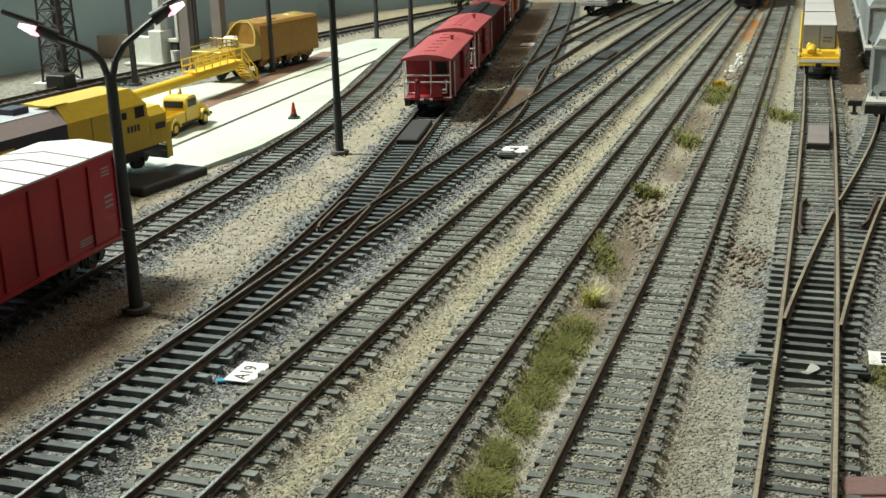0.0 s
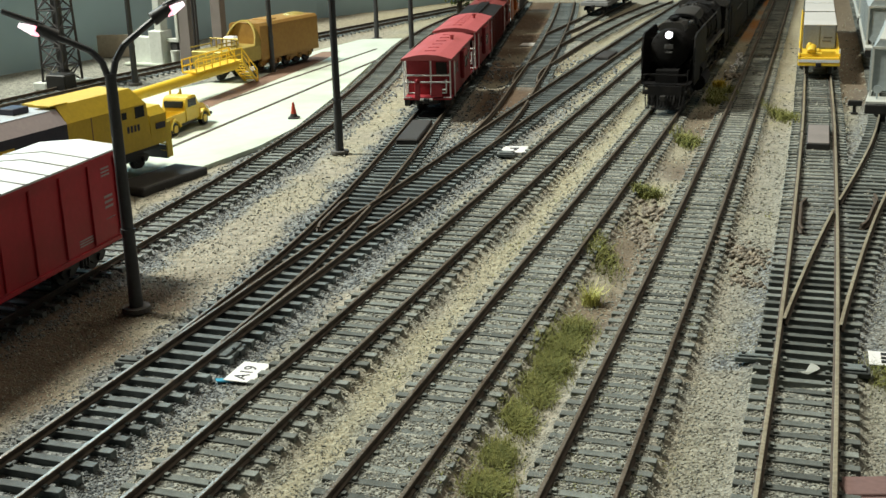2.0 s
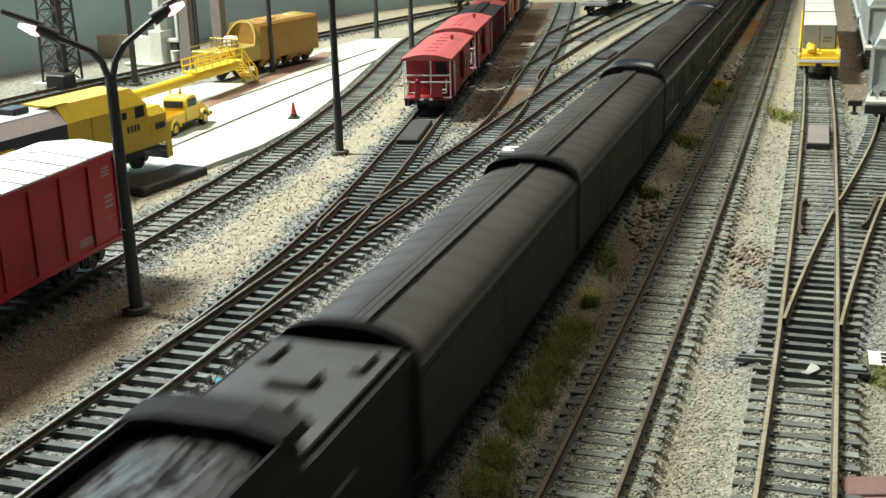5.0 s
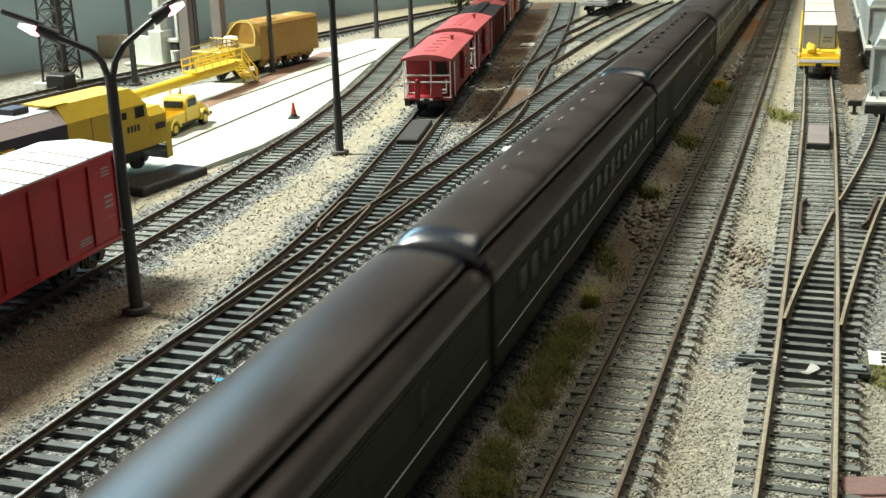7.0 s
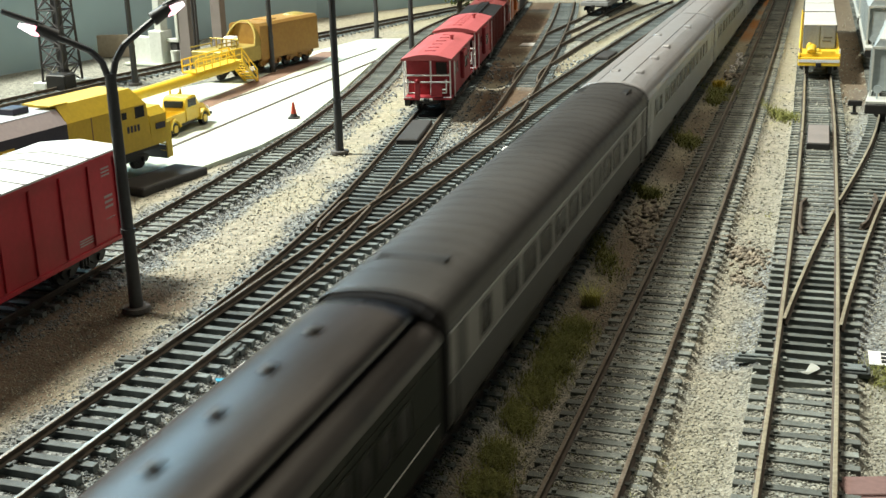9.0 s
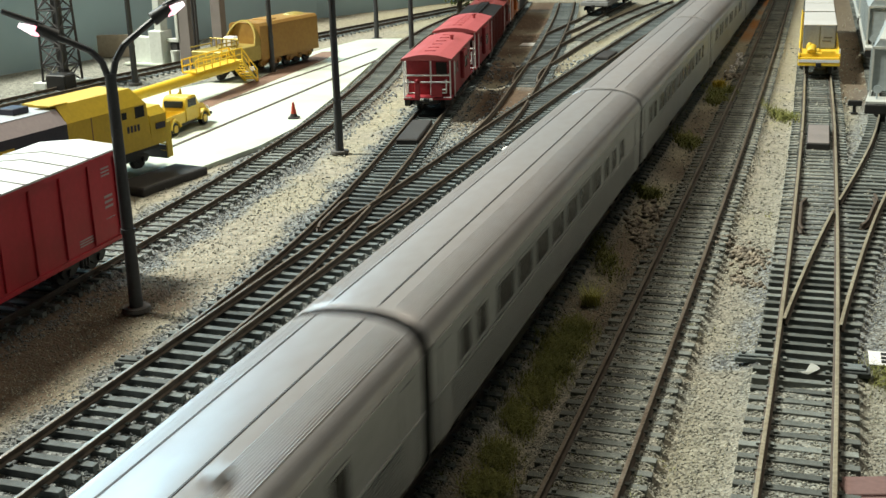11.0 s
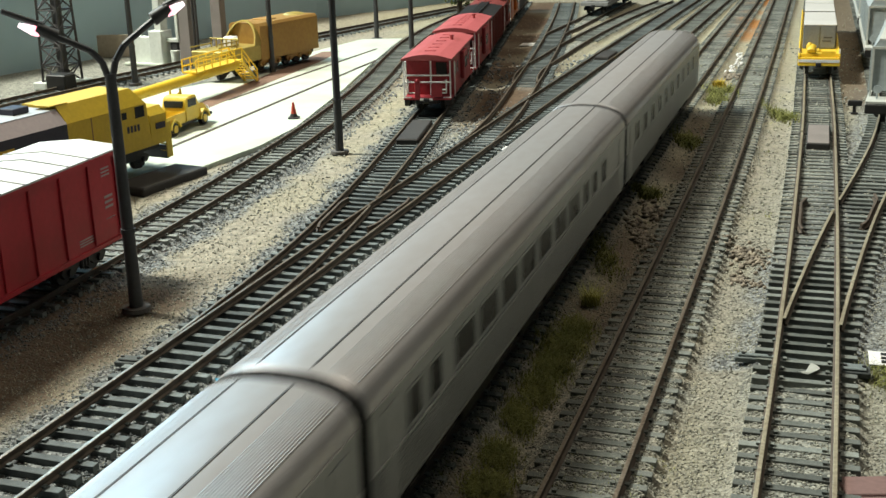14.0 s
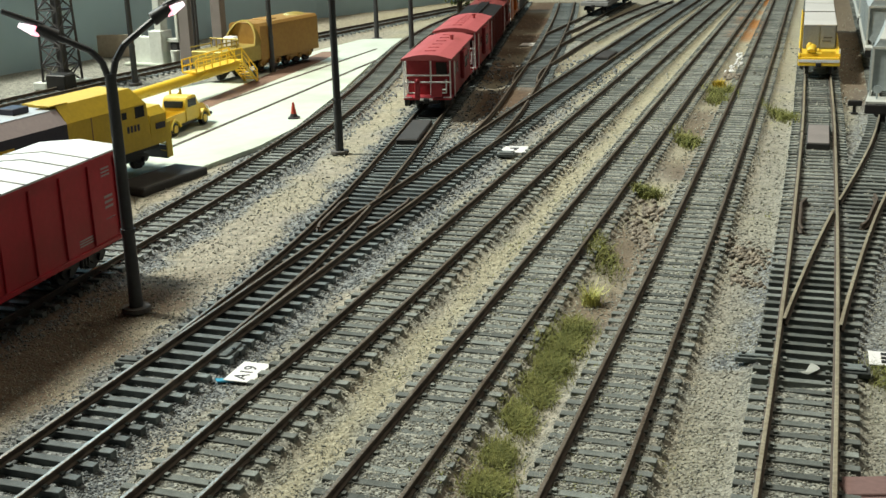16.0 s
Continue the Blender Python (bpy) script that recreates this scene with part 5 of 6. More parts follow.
def flat_car():
    x, y, rz = on_track("yard_d", 826)
    th = thing("flat_car", "yellow flat car loaded with grey containers", "freight car", x, y, 0, rz)
    L = 300
    part("deck", B((-14.0, 14.0, 0, L, 11, 13.6, 0.3)), YELLOW_BR, th)
    for s in (-1, 1):
        x0, x1 = sorted((s * 13.2, s * 14.4))
        part("side_sill", B((x0, x1, 0, L, 9.5, 15.4, 0.3)), YELLOW_BR, th)
    part("end_sill", B((-14.4, 14.4, -1.2, 0.6, 7.8, 10.8, 0.4)), YELLOW_BR, th)
    part("end_stripe", B((-14, 14, -1.5, -1.1, 10.4, 12.4)), WHITE, th)
    part("end_stop", B((-14.4, 14.4, 3, 5, 13.6, 16.2, 0.4)), YELLOW_BR, th)
    bm = bmesh.new()
    rod(bm, (-5.5, 3, 17), (-5.5, 7, 20.5), 3.2, n=12)
    dome(bm, -1.5, 6, 17, 3, 3, 2.6)
    dome(bm, -7, 6, 19.5, 2.4, 2.4, 4.4)
    box(bm, 1, 11, 3, 8, 15, 18.2, 0.5)
    part("hand_brake", bm, YELLOW_BR, th)
    for s in (-1, 1):
        bm = B((s * 13.8 - 0.5, s * 13.8 + 0.5, 4, 5, 13, 19.5))
        part("corner_post", bm, WHITE, th)
    bogie(th, 22, (-10, 10), wheel=WHEEL_SMALL)
    bogie(th, L - 22, (-10, 10), wheel=WHEEL_SMALL)
    coupler(th, 0, -1)
    cy, sy = math.sin(-math.radians(rz)), math.cos(-math.radians(rz))
    for d0, ln in ((46, 84), (140, 60), (206, 80)):
        c = thing("container", "grey ribbed container with pale top on a flat car", "container", x + cy * d0, y + sy * d0, 13.6, rz, "containers on the flat car")
        # dark sides and pale lid put the light from behind into the colours
        part("body", B((-11.6, 11.6, 0, ln, 0, 17.2, 0.3)), CONTGREY, c)
        part("lid", B((-11.8, 11.8, -0.2, ln + 0.2, 17.2, 18.0, 0.3)), GREYTOP, c)
        for s in (-1, 1):
            for k in range(9):
                x0, x1 = sorted((s * 11.5, s * 12.0))
                part("side_rib", B((x0, x1, 3 + k * (ln - 6) / 8 - 0.5, 3 + k * (ln - 6) / 8 + 0.5, 0.8, 17)), GREYBOX, c)
        part("end_door", B((0.4, 10.8, -0.4, 0, 1, 16.4)), CONTGREY, c)
        part("end_door", B((-10.8, -0.4, -0.4, 0, 1, 16.4)), CONTGREY, c)
        part("door_mark", B((3, 9, -0.6, -0.38, 8, 9), (2, 8, -0.6, -0.38, 5.6, 6.3)), GREY_DK, c)


flat_car()


def hopper(y, L, label):
    x, yy, rz = on_track("hopper_spur", y, 1.5)
    th = thing("covered_hopper", label, "freight car", x, yy, 0, rz, "hopper cars on the spur")
    part("side_sill", B((-17.6, -15.6, 0, L, 10.5, 14.5, 0.3)), HOPTOP, th)
    part("side_sill", B((15.6, 17.6, 0, L, 10.5, 14.5, 0.3)), HOPTOP, th)
    part("end_platform", B((-17.4, 17.4, 0, 17, 13.0, 14.6, 0.2)), HOPTOP, th)
    part("end_platform", B((-17.4, 17.4, L - 17, L, 13.0, 14.6, 0.2)), HOPTOP, th)
    part("end_sill", B((-17.6, 17.6, -0.8, 0.4, 7.5, 12.8, 0.4)), BLACK, th)
    bm = bmesh.new()
    prism(bm, [(16, 18), (16.6, 22), (16.6, 42), (13.5, 47), (-13.5, 47), (-16.6, 42), (-16.6, 22), (-16, 18)], 17, L - 17)
    part("body", bm, HOPGREY, th)
    for k in range(int((L - 34) / 15) + 1):
        for s in (-1, 1):
            x0, x1 = sorted((s * 16.5, s * 17.5))
            part("side_rib", B((x0, x1, 17.5 + k * 15, 18.7 + k * 15, 18, 42)), HOPGREY, th)
    part("roof_deck", B((-13.4, 13.4, 17, L - 17, 47.0, 47.8)), HOPTOP, th)
    part("roof_hatch", B((-4, 4, 20, L - 20, 47.8, 49.4, 0.4)), HOPTOP, th)
    part("end_frame", B((-16.6, 16.6, 15.8, 17, 42, 43.4), (-16.6, -15.4, 15.8, 17, 14, 43)), HOPTOP, th)
    for k in range(5):
        part("end_rung", B((3, 12, 16.2, 16.8, 22 + k * 4, 22.8 + k * 4)), HOPTOP, th)
    bm = bmesh.new()
    bar(bm, [(-12, 9, 14.6), (-12, 9, 20)], 0.5)
    rod(bm, (-12, 8.6, 20), (-12, 9.4, 20), 2.4, n=12)
    part("brake_wheel", bm, HOPGREY, th)
    bm = bmesh.new()
    for k in (0.3, 0.5, 0.7):
        loft(bm, [[(-14, L * k - 14, 18), (14, L * k - 14, 18), (14, L * k + 14, 18), (-14, L * k + 14, 18)], [(-5, L * k - 4, 6.5), (5, L * k - 4, 6.5), (5, L * k + 4, 6.5), (-5, L * k + 4, 6.5)]])
    part("discharge_bay", bm, HOPGREY, th)
    part("centre_sill", B((-5, 5, 2, L - 2, 8, 13)), BLACK, th)
    bogie(th, 24, (-10, 10), wheel=WHEEL_SMALL)
    bogie(th, L - 24, (-10, 10), wheel=WHEEL_SMALL)
    coupler(th, 0, -1)


hopper(647, 198, "pale blue-grey covered hopper with ribbed sides")
hopper(858, 190, "pale blue-grey covered hopper coupled behind another")
hopper(1056, 190, "pale blue-grey covered hopper further along the spur")


def diesel():
    th = thing("diesel_locomotive", "yellow-nosed cowl diesel with navy sides and grey roof", "locomotive", -160, 617, 0, -26.5)
    hw = 16.6
    sec = [(hw, 12), (hw, 35), (hw - 6, 43.2), (-hw + 6, 43.2), (-hw, 35), (-hw, 12)]
    bm = bmesh.new()
    prism(bm, sec, -72, -13)
    for v in bm.verts:
        if v.co.y > -14 and v.co.z > 32:
            v.co.y -= 0.55 * (v.co.z - 31.5)
    part("cab_body", bm, YELLOW, th)
    bm = bmesh.new()
    prism(bm, [(hw - 0.2, 12), (hw - 0.2, 27.5), (hw - 4, 31.5), (-hw + 4, 31.5), (-hw + 0.2, 27.5), (-hw + 0.2, 12)], -13, 0)
    part("nose", bm, YELLOW, th)
    bm = bmesh.new()
    prism(bm, [(hw, 12), (hw, 35.0), (-hw, 35.0), (-hw, 12)], -250, -72)
    part("side_panel", bm, NAVY, th)
    bm = bmesh.new()
    prism(bm, [(hw, 35.0), (hw - 5.5, 41.4), (-hw + 5.5, 41.4), (-hw, 35.0)], -250, -72)
    part("upper_band", bm, PINKGREY, th)
    part("roof", B((-10.9, 10.9, -250, -72, 41.4, 41.8)), ENGGREY, th)
    for y, rr in ((-156, 9), (-132, 9), (-108, 8.5)):
        bm = bmesh.new()
        rod(bm, (0, y, 41.7), (0, y, 43.4), rr * 0.9, n=20)
        rod(bm, (0, y, 43.4), (0, y, 43.9), rr * 0.82, n=20)
        part("roof_fan", bm, NAVY, th)
    part("roof_box", B((-6, 4, -92, -82, 41.8, 44.8, 0.4)), NAVY, th)
    part("roof_lip", B((0.0, 10.5, -76, -64, 43.2, 43.8)), YELLOW, th)
    for s in (-1, 1):
        a, b = sorted((s * (hw - 0.1), s * (hw + 0.15)))
        for q in ((-24, -17.0, 28.6, 34.4), (-34, -30.5, 29.5, 33.0)):
            part("cab_window", B((a, b, *q)), GLASS_DK, th)
        part("lettering_bar", B((a, b, -31, -29.4, 22.0, 25.4), (a, b, -28.4, -26.8, 22.0, 25.4), (a, b, -25.8, -24.2, 22.0, 25.4), (a, b, -23.2, -21.6, 22.0, 25.4)), NAVY, th, "dark number bars")
        part("nose_stripe", B((a - 0.02, b, -9, -1.5, 20.0, 23.2)), NAVY, th)
        part("side_plate", B((a, b, -122, -106, 25, 30.5, 0.1)), YELLOW, th)
        part("panel_gap", B((a - 0.05, b - 0.05, -56.0, -55.4, 13, 35)), PIT, th)
        bm = bmesh.new()
        for z in (6, 9.5, 13):
            box(bm, min(s * 10, s * 15.5), max(s * 10, s * 15.5), 1, 3.6, z, z + 0.8)
        box(bm, min(s * 14.8, s * 15.6), max(s * 14.8, s * 15.6), 0, 4, 3, 22)
        part("front_step", bm, YELLOW, th)
    bm = B((-10, -1, -13.2, -12.8, 33.5, 40), (1, 10, -13.2, -12.8, 33.5, 40))
    for v in bm.verts:
        v.co.y -= 0.55 * (v.co.z - 31.5)
    part("windshield", bm, GLASS_DK, th)
    part("plow", B((-14, 14, 1, 3, 2, 9, 0.3)), NAVY, th)
    part("fuel_tank", B((-14, 14, -150, -95, 4, 11.5, 1.0)), BLACK, th)
    part("centre_sill", B((-12, 12, -246, -2, 9, 12.2)), BLACK, th)
    bogie(th, -34, (-18, 0, 18))
    bogie(th, -216, (-18, 0, 18))
    coupler(th, 2, 1)


diesel()


def pickup():
    th = thing("pickup_truck", "yellow vintage pickup truck parked on the apron", "truck", -164, 714, -3.0, -18)
    # local y forward is the bonnet
    bm = bmesh.new()
    prism(bm, [(-2, 5.5), (-2, 13.5), (0.5, 19.6), (2.5, 20.6), (11, 20.6), (12.5, 19.6), (15.5, 13.5), (15.5, 5.5)], -8.4, 8.4, axis="x")
    bmesh.ops.bevel(bm, geom=list(bm.edges), offset=0.6, segments=2, affect="EDGES")
    cab = part("cab", bm, YELLOW_TR, th, smooth=True)
    bm = bmesh.new()
    prism(bm, [(15, 5.5), (15, 13.6), (24, 13.0), (27.5, 11.6), (28.4, 8.8), (28.2, 5.5)], -6.2, 6.2, axis="x")
    bmesh.ops.bevel(bm, geom=list(bm.edges), offset=0.8, segments=2, affect="EDGES")
    part("bonnet", bm, YELLOW_TR, th, smooth=True)
    bm = B((-8.2, -7.4, -25, -2.6, 6, 12.2, 0.2), (7.4, 8.2, -25, -2.6, 6, 12.2, 0.2), (-8, 8, -25.4, -24.6, 6, 12.2, 0.2), (-8, 8, -25, -2.6, 5.6, 6.6), (-8, 8, -3.2, -2.4, 6, 12.4))
    part("cargo_bed", bm, YELLOW_TR, th)
    wm = wheel_mesh(4.0, "wheel")
    for y in (-16.5, 20.0):
        for s in (-1, 1):
            bm = bmesh.new()
            pts = [(y + 6.2 * math.cos(a), 4.2 + 6.2 * math.sin(a)) for a in np.linspace(0, math.pi, 9)]
            pts += [(y + 4.7 * math.cos(a), 4.2 + 4.7 * math.sin(a)) for a in np.linspace(math.pi, 0, 9)]
            prism(bm, pts, min(s * 6.4, s * 9.8), max(s * 6.4, s * 9.8), axis="x")
            part("fender", bm, YELLOW_TR, th, smooth=True)
            w = piece("wheel", wm, th, pose(s * 8.0 * MM, y * MM, 4.0 * MM, 0, 0, 0 if s > 0 else 180))
            bm = bmesh.new()
            rod(bm, (s * 9.0, y, 4.0), (s * 9.5, y, 4.0), 2.4, n=12)
            part("hubcap", bm, YELLOW_TR, th)
    for s in (-1, 1):
        a, b = sorted((s * 8.3, s * 8.55))
        part("side_window", B((a, b, 1.4, 11.5, 14.2, 19)), GLASS_DK, cab)
        bm = bmesh.new()
        rod(bm, (s * 6.0, 28.2, 9.4), (s * 6.0, 29.2, 9.4), 1.3, n=10)
        part("headlight", bm, WHITE, th)
    bm = bmesh.new()
    prism(bm, [(12.9, 19.2), (15.3, 14.2), (15.5, 14.3), (13.1, 19.3)], -7, 7, axis="x")
    part("windscreen", bm, GLASS_DK, cab)
    part("rear_window", B((-6.2, 6.2, -2.3, -0.6, 14.2, 18.2)), GLASS_DK, cab)
    part("bumper", B((-9, 9, 28.6, 30, 4.6, 6.6, 0.3)), GREY_DK, th)
    part("grille", B((-5, 5, 28.0, 28.9, 6.4, 10.4, 0.2)), GREY_DK, th)
    part("chassis", B((-6.5, 6.5, -24, 27, 3.4, 5.8)), BLACK, th)


pickup()


def walkway():
    th = thing("sand_pipe_walkway", "yellow elevated pipe walkway with railing and stairs", "walkway", -153, 876, -3.0, -21)
    bm = bmesh.new()
    rod(bm, (0, -190, 14.6), (0, 0, 16.0), 3.6, n=16)
    part("pipe", bm, YELLOW_BR, th, smooth=True)
    part("deck", B((-6, 6, -62, 2, 19.0, 20.0)), YELLOW_BR, th)
    for s in (-1, 1):
        bm = bmesh.new()
        for z in (24, 28.5):
            bar(bm, [(s * 5.6, -62, z), (s * 5.6, 2, z)], 0.5)
        part("handrail", bm, YELLOW_BR, th)
        for y in np.linspace(-62, 2, 7):
            bm = bmesh.new()
            bar(bm, [(s * 5.6, y, 19.5), (s * 5.6, y, 28.5)], 0.5)
            part("post", bm, YELLOW_BR, th)
        bm = bmesh.new()
        prism(bm, [(2, 20), (2, 17.2), (21, -0.0), (24, -0.0)], s * 5.6 - 0.5, s * 5.6 + 0.5, axis="x")
        part("stringer", bm, YELLOW_BR, th)
        bm = bmesh.new()
        bar(bm, [(s * 5.6, 2, 28.5), (s * 5.6, 23, 9.5), (s * 5.6, 23, 0)], 0.5)
        bar(bm, [(s * 5.6, 2, 24), (s * 5.6, 23, 5)], 0.4)
        bar(bm, [(s * 5.6, 12, 9.5), (s * 5.6, 12, 19.2)], 0.45)
        part("stair_rail", bm, YELLOW_BR, th)
    for k in range(7):
        y, z = 3.5 + k * 2.8, 17.6 - k * 2.5
        part("tread", B((-5.4, 5.4, y - 1.3, y + 1.3, z - 0.35, z + 0.35)), YELLOW_BR, th)
    for y in (-82, -150):
        for s in (-1, 1):
            bm = bmesh.new()
            bar(bm, [(s * 5.5, y, 0), (s * 3.8, y, 12)], 0.8)
            part("leg", bm, YELLOW_BR, th)
        bm = bmesh.new()
        bar(bm, [(-5, y, 2), (4.4, y, 10)], 0.6)
        part("brace", bm, YELLOW_BR, th)


walkway()


def brass_engine():
    th = thing("brass_locomotive", "unpainted tan brass locomotive with open arched cab", "locomotive", -114, 1008, -1.0, -29)
    hw = 15.5
    bm = bmesh.new()
    prism(bm, [(hw, 9), (hw, 36.0), (hw - 2.0, 38.2), (-hw + 2.0, 38.2), (-hw, 36.0), (-hw, 9)], -82, 0)
    bmesh.ops.bevel(bm, geom=[e for e in bm.edges if abs(e.verts[0].co.y) < 0.1 and abs(e.verts[1].co.y) < 0.1], offset=2.2, segments=3, affect="EDGES")
    part("body", bm, TAN, th)
    part("roof_hatch", B((-9, 7, -60, -48, 38, 39.2, 0.3)), TAN, th)
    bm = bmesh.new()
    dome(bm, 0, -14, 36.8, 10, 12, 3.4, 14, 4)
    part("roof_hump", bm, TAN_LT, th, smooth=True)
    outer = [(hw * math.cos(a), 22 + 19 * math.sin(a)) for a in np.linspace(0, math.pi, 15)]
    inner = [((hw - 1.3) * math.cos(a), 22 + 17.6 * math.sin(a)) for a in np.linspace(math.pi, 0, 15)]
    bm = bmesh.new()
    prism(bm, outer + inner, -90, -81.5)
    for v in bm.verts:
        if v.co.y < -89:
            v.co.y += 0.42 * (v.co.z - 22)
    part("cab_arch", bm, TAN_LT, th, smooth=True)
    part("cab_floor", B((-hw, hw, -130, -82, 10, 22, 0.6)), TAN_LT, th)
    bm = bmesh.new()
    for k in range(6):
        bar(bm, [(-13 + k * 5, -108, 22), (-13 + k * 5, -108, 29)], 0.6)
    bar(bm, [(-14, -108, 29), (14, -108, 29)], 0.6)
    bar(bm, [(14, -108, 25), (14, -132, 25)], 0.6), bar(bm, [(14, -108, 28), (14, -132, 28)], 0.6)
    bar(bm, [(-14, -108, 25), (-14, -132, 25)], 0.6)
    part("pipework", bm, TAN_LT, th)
    part("backhead", B((-5, 5, -104, -96, 22, 30, 1.0)), WHITE, th, "pale backhead block")
    part("centre_sill", B((-8, 8, -130, 0, 5, 10)), BLACK, th)
    bogie(th, -26, (-14, 0, 14), mat=TAN)
    bogie(th, -66, (-10, 10), mat=TAN)
    bogie(th, -114, (-10, 10))
    coupler(th, 0, 1)


brass_engine()


# ---- posts, tower, workshop frame ----
def lamp_post(x, y, rz=0, label="dark grey double-arm yard lamp post"):
    th = thing("street_lamp", label, "lamp", x, y, -5.0, rz, "double-arm yard lamps")
    bm = bmesh.new()
    rod(bm, (0, 0, 0), (0, 0, 1.6), 5.2, 5.0, n=20)
    part("base", bm, POSTBASE, th)
    bm = bmesh.new()
    rod(bm, (0, 0, 1.4), (0, 0, 30), 2.45, 2.25, n=14)
    rod(bm, (0, 0, 30), (0, 0, 86), 2.15, 1.9, n=14)
    rod(bm, (0, 0, 29.4), (0, 0, 31.0), 2.6, n=14)
    part("pole", bm, POST, th, smooth=True)
    for s, h in ((-1, 0), (1, 3.5)):
        bm = bmesh.new()
        bar(bm, [(s * 0.6, 0, 84), (s * 2.2, 0, 90), (s * 5.5, 0, 94 + h * 0.3), (s * 11, 0, 97 + h * 0.6), (s * 17, 0, 99.8 + h)], 1.15, 8)
        arm = part("arm", bm, POST, th, smooth=True)
        bm = bmesh.new()
        rod(bm, (s * 16, 0, 99.5 + h), (s * 22, 0, 103 + h), 2.5, 2.0, n=12)
        rod(bm, (s * 20, 0, 103.6 + h), (s * 32, 0, 109 + h), 1.1, 0.9, n=8)
        part("lamp_head", bm, POST, arm, smooth=True)
        # glowing ring added to give the bulb its pink halo
        bm = bmesh.new()
        rod(bm, (s * 21.0, 0, 101.4 + h), (s * 23.0, 0, 102.2 + h), 1.5, 1.7, n=12)
        part("bulb_collar", bm, BULB_HALO, arm, "glowing pink halo behind the bulb", smooth=True)
        bm = bmesh.new()
        rod(bm, (s * 23, 0, 102.2 + h), (s * 27.2, 0, 104.2 + h), 1.7, 0.8, n=12)
        part("bulb", bm, BULB_CORE, arm, "glowing white bulb", smooth=True)


for px, py in ((-111.5, 394.6), (-57, 644), (-59, 1146), (-23, 1050), (-134, 940), (-237.5, 908)):
    lamp_post(px, py, 24)


def lattice_tower():
    th = thing("lattice_tower", "dark lattice steel floodlight tower on concrete footings", "tower", -293, 905, -5, -20)
    w0, w1, H = 10.5, 7.5, 130
    for sx in (-1, 1):
        for sy in (-1, 1):
            bm = bmesh.new()
            bar(bm, [(sx * w0, sy * w0, 4), (sx * w1, sy * w1, H)], 1.0)
            part("leg", bm, STEEL, th)
            part("footing", B((sx * w0 - 6, sx * w0 + 6, sy * w0 - 5, sy * w0 + 5, 0, 5.5, 0.4)), CONCRETE_GR, th)
    n = 9
    for k in range(n):
        za, zb = 4 + k * (H - 4) / n, 4 + (k + 1) * (H - 4) / n
        wa, wb = w0 + (w1 - w0) * k / n, w0 + (w1 - w0) * (k + 1) / n
        for f in range(4):
            c = [(-1, -1), (1, -1), (1, 1), (-1, 1)]
            (ax, ay), (bx, by) = c[f], c[(f + 1) % 4]
            bm = bmesh.new()
            bar(bm, [(ax * wa, ay * wa, za), (bx * wb, by * wb, zb)], 0.6, 5)
            part("brace", bm, STEEL, th)
            bm = bmesh.new()
            bar(bm, [(bx * wa, by * wa, za), (ax * wb, ay * wb, zb)], 0.6, 5)
            part("brace", bm, STEEL, th)
            bm = bmesh.new()
            bar(bm, [(ax * wb, ay * wb, zb), (bx * wb, by * wb, zb)], 0.6, 5)
            part("strut", bm, STEEL, th)
    part("winch_box", B((4, 22, -26, -12, 0, 14, 1.0)), BLACK, th)
    bm = bmesh.new()
    bar(bm, [(6, -4, 6), (5, -3, H)], 3.0, 8)
    part("riser_pipe", bm, STEEL, th)


lattice_tower()


def workshop():
    th = thing("workshop_frame", "pale concrete workshop frame with tan columns", "building", -229, 1010, -5, -24)
    for x0, x1, y0, y1, m in ((-13, -6, -6, 4, CONCRETE_GR), (10, 22, -4, 6, PADGREY), (42, 52, 0, 8, PADGREY)):
        part("column", B((x0, x1, y0, y1, 0, 120, 0.5)), m, th)
    part("pier", B((-18, -4, -9, 7, 0, 30, 0.8)), CONCRETE_GR, th)
    part("beam", B((-6, 12, -3, 4, 20, 23, 0.4)), CONCRETE_GR, th)
    part("column_face", B((8, 11, -5, -3, 22, 120, 0.3)), CONCRETE_GR, th)
    part("side_wall", B((-44, -18, -4, 4, 0, 24, 0.5)), CONCRETE_GR, th)
    part("plinth", B((-44, 10, -12, 8, 0, 2, 0.4)), CONCRETE, th)
    bm = bmesh.new()
    rod(bm, (4, -2, 2), (4, -2, 13), 3.4, 4.2, n=14)
    part("bucket", bm, CONCRETE_GR, th)
    part("machine_head", B((-1, 7, -2, 3, 13, 20, 0.8)), STEEL, th)
    for x in (27, 30):
        bm = bmesh.new()
        rod(bm, (x, -4, 0), (x, -4, 120), 1.1, n=8)
        part("drain_pipe", bm, STEEL, th)
    tagged(part("low_wall", B((-346, -258, 1010, 1014, -5, 15)), TANWALL), "long low tan wall panel by the backdrop", "wall", kind="structure").matrix_basis = pose(-0.02, 0.06, 0)


workshop()


def cone(x, y):
    th = thing("traffic_cone", "faded red traffic cone with dark base on the apron", "cone", x, y, -3.0)
    part("foot", B((-3.6, 3.6, -3.6, 3.6, 0, 0.9, 0.3)), RUBBER, th)
    bm = bmesh.new()
    rod(bm, (0, 0, 0.8), (0, 0, 3.2), 2.6, 2.0, n=14)
    part("skirt", bm, RUBBER, th)
    bm = bmesh.new()
    rod(bm, (0, 0, 3.2), (0, 0, 10.4), 1.9, 0.7, n=14)
    part("body", bm, CONEORANGE, th)


cone(-94, 741)


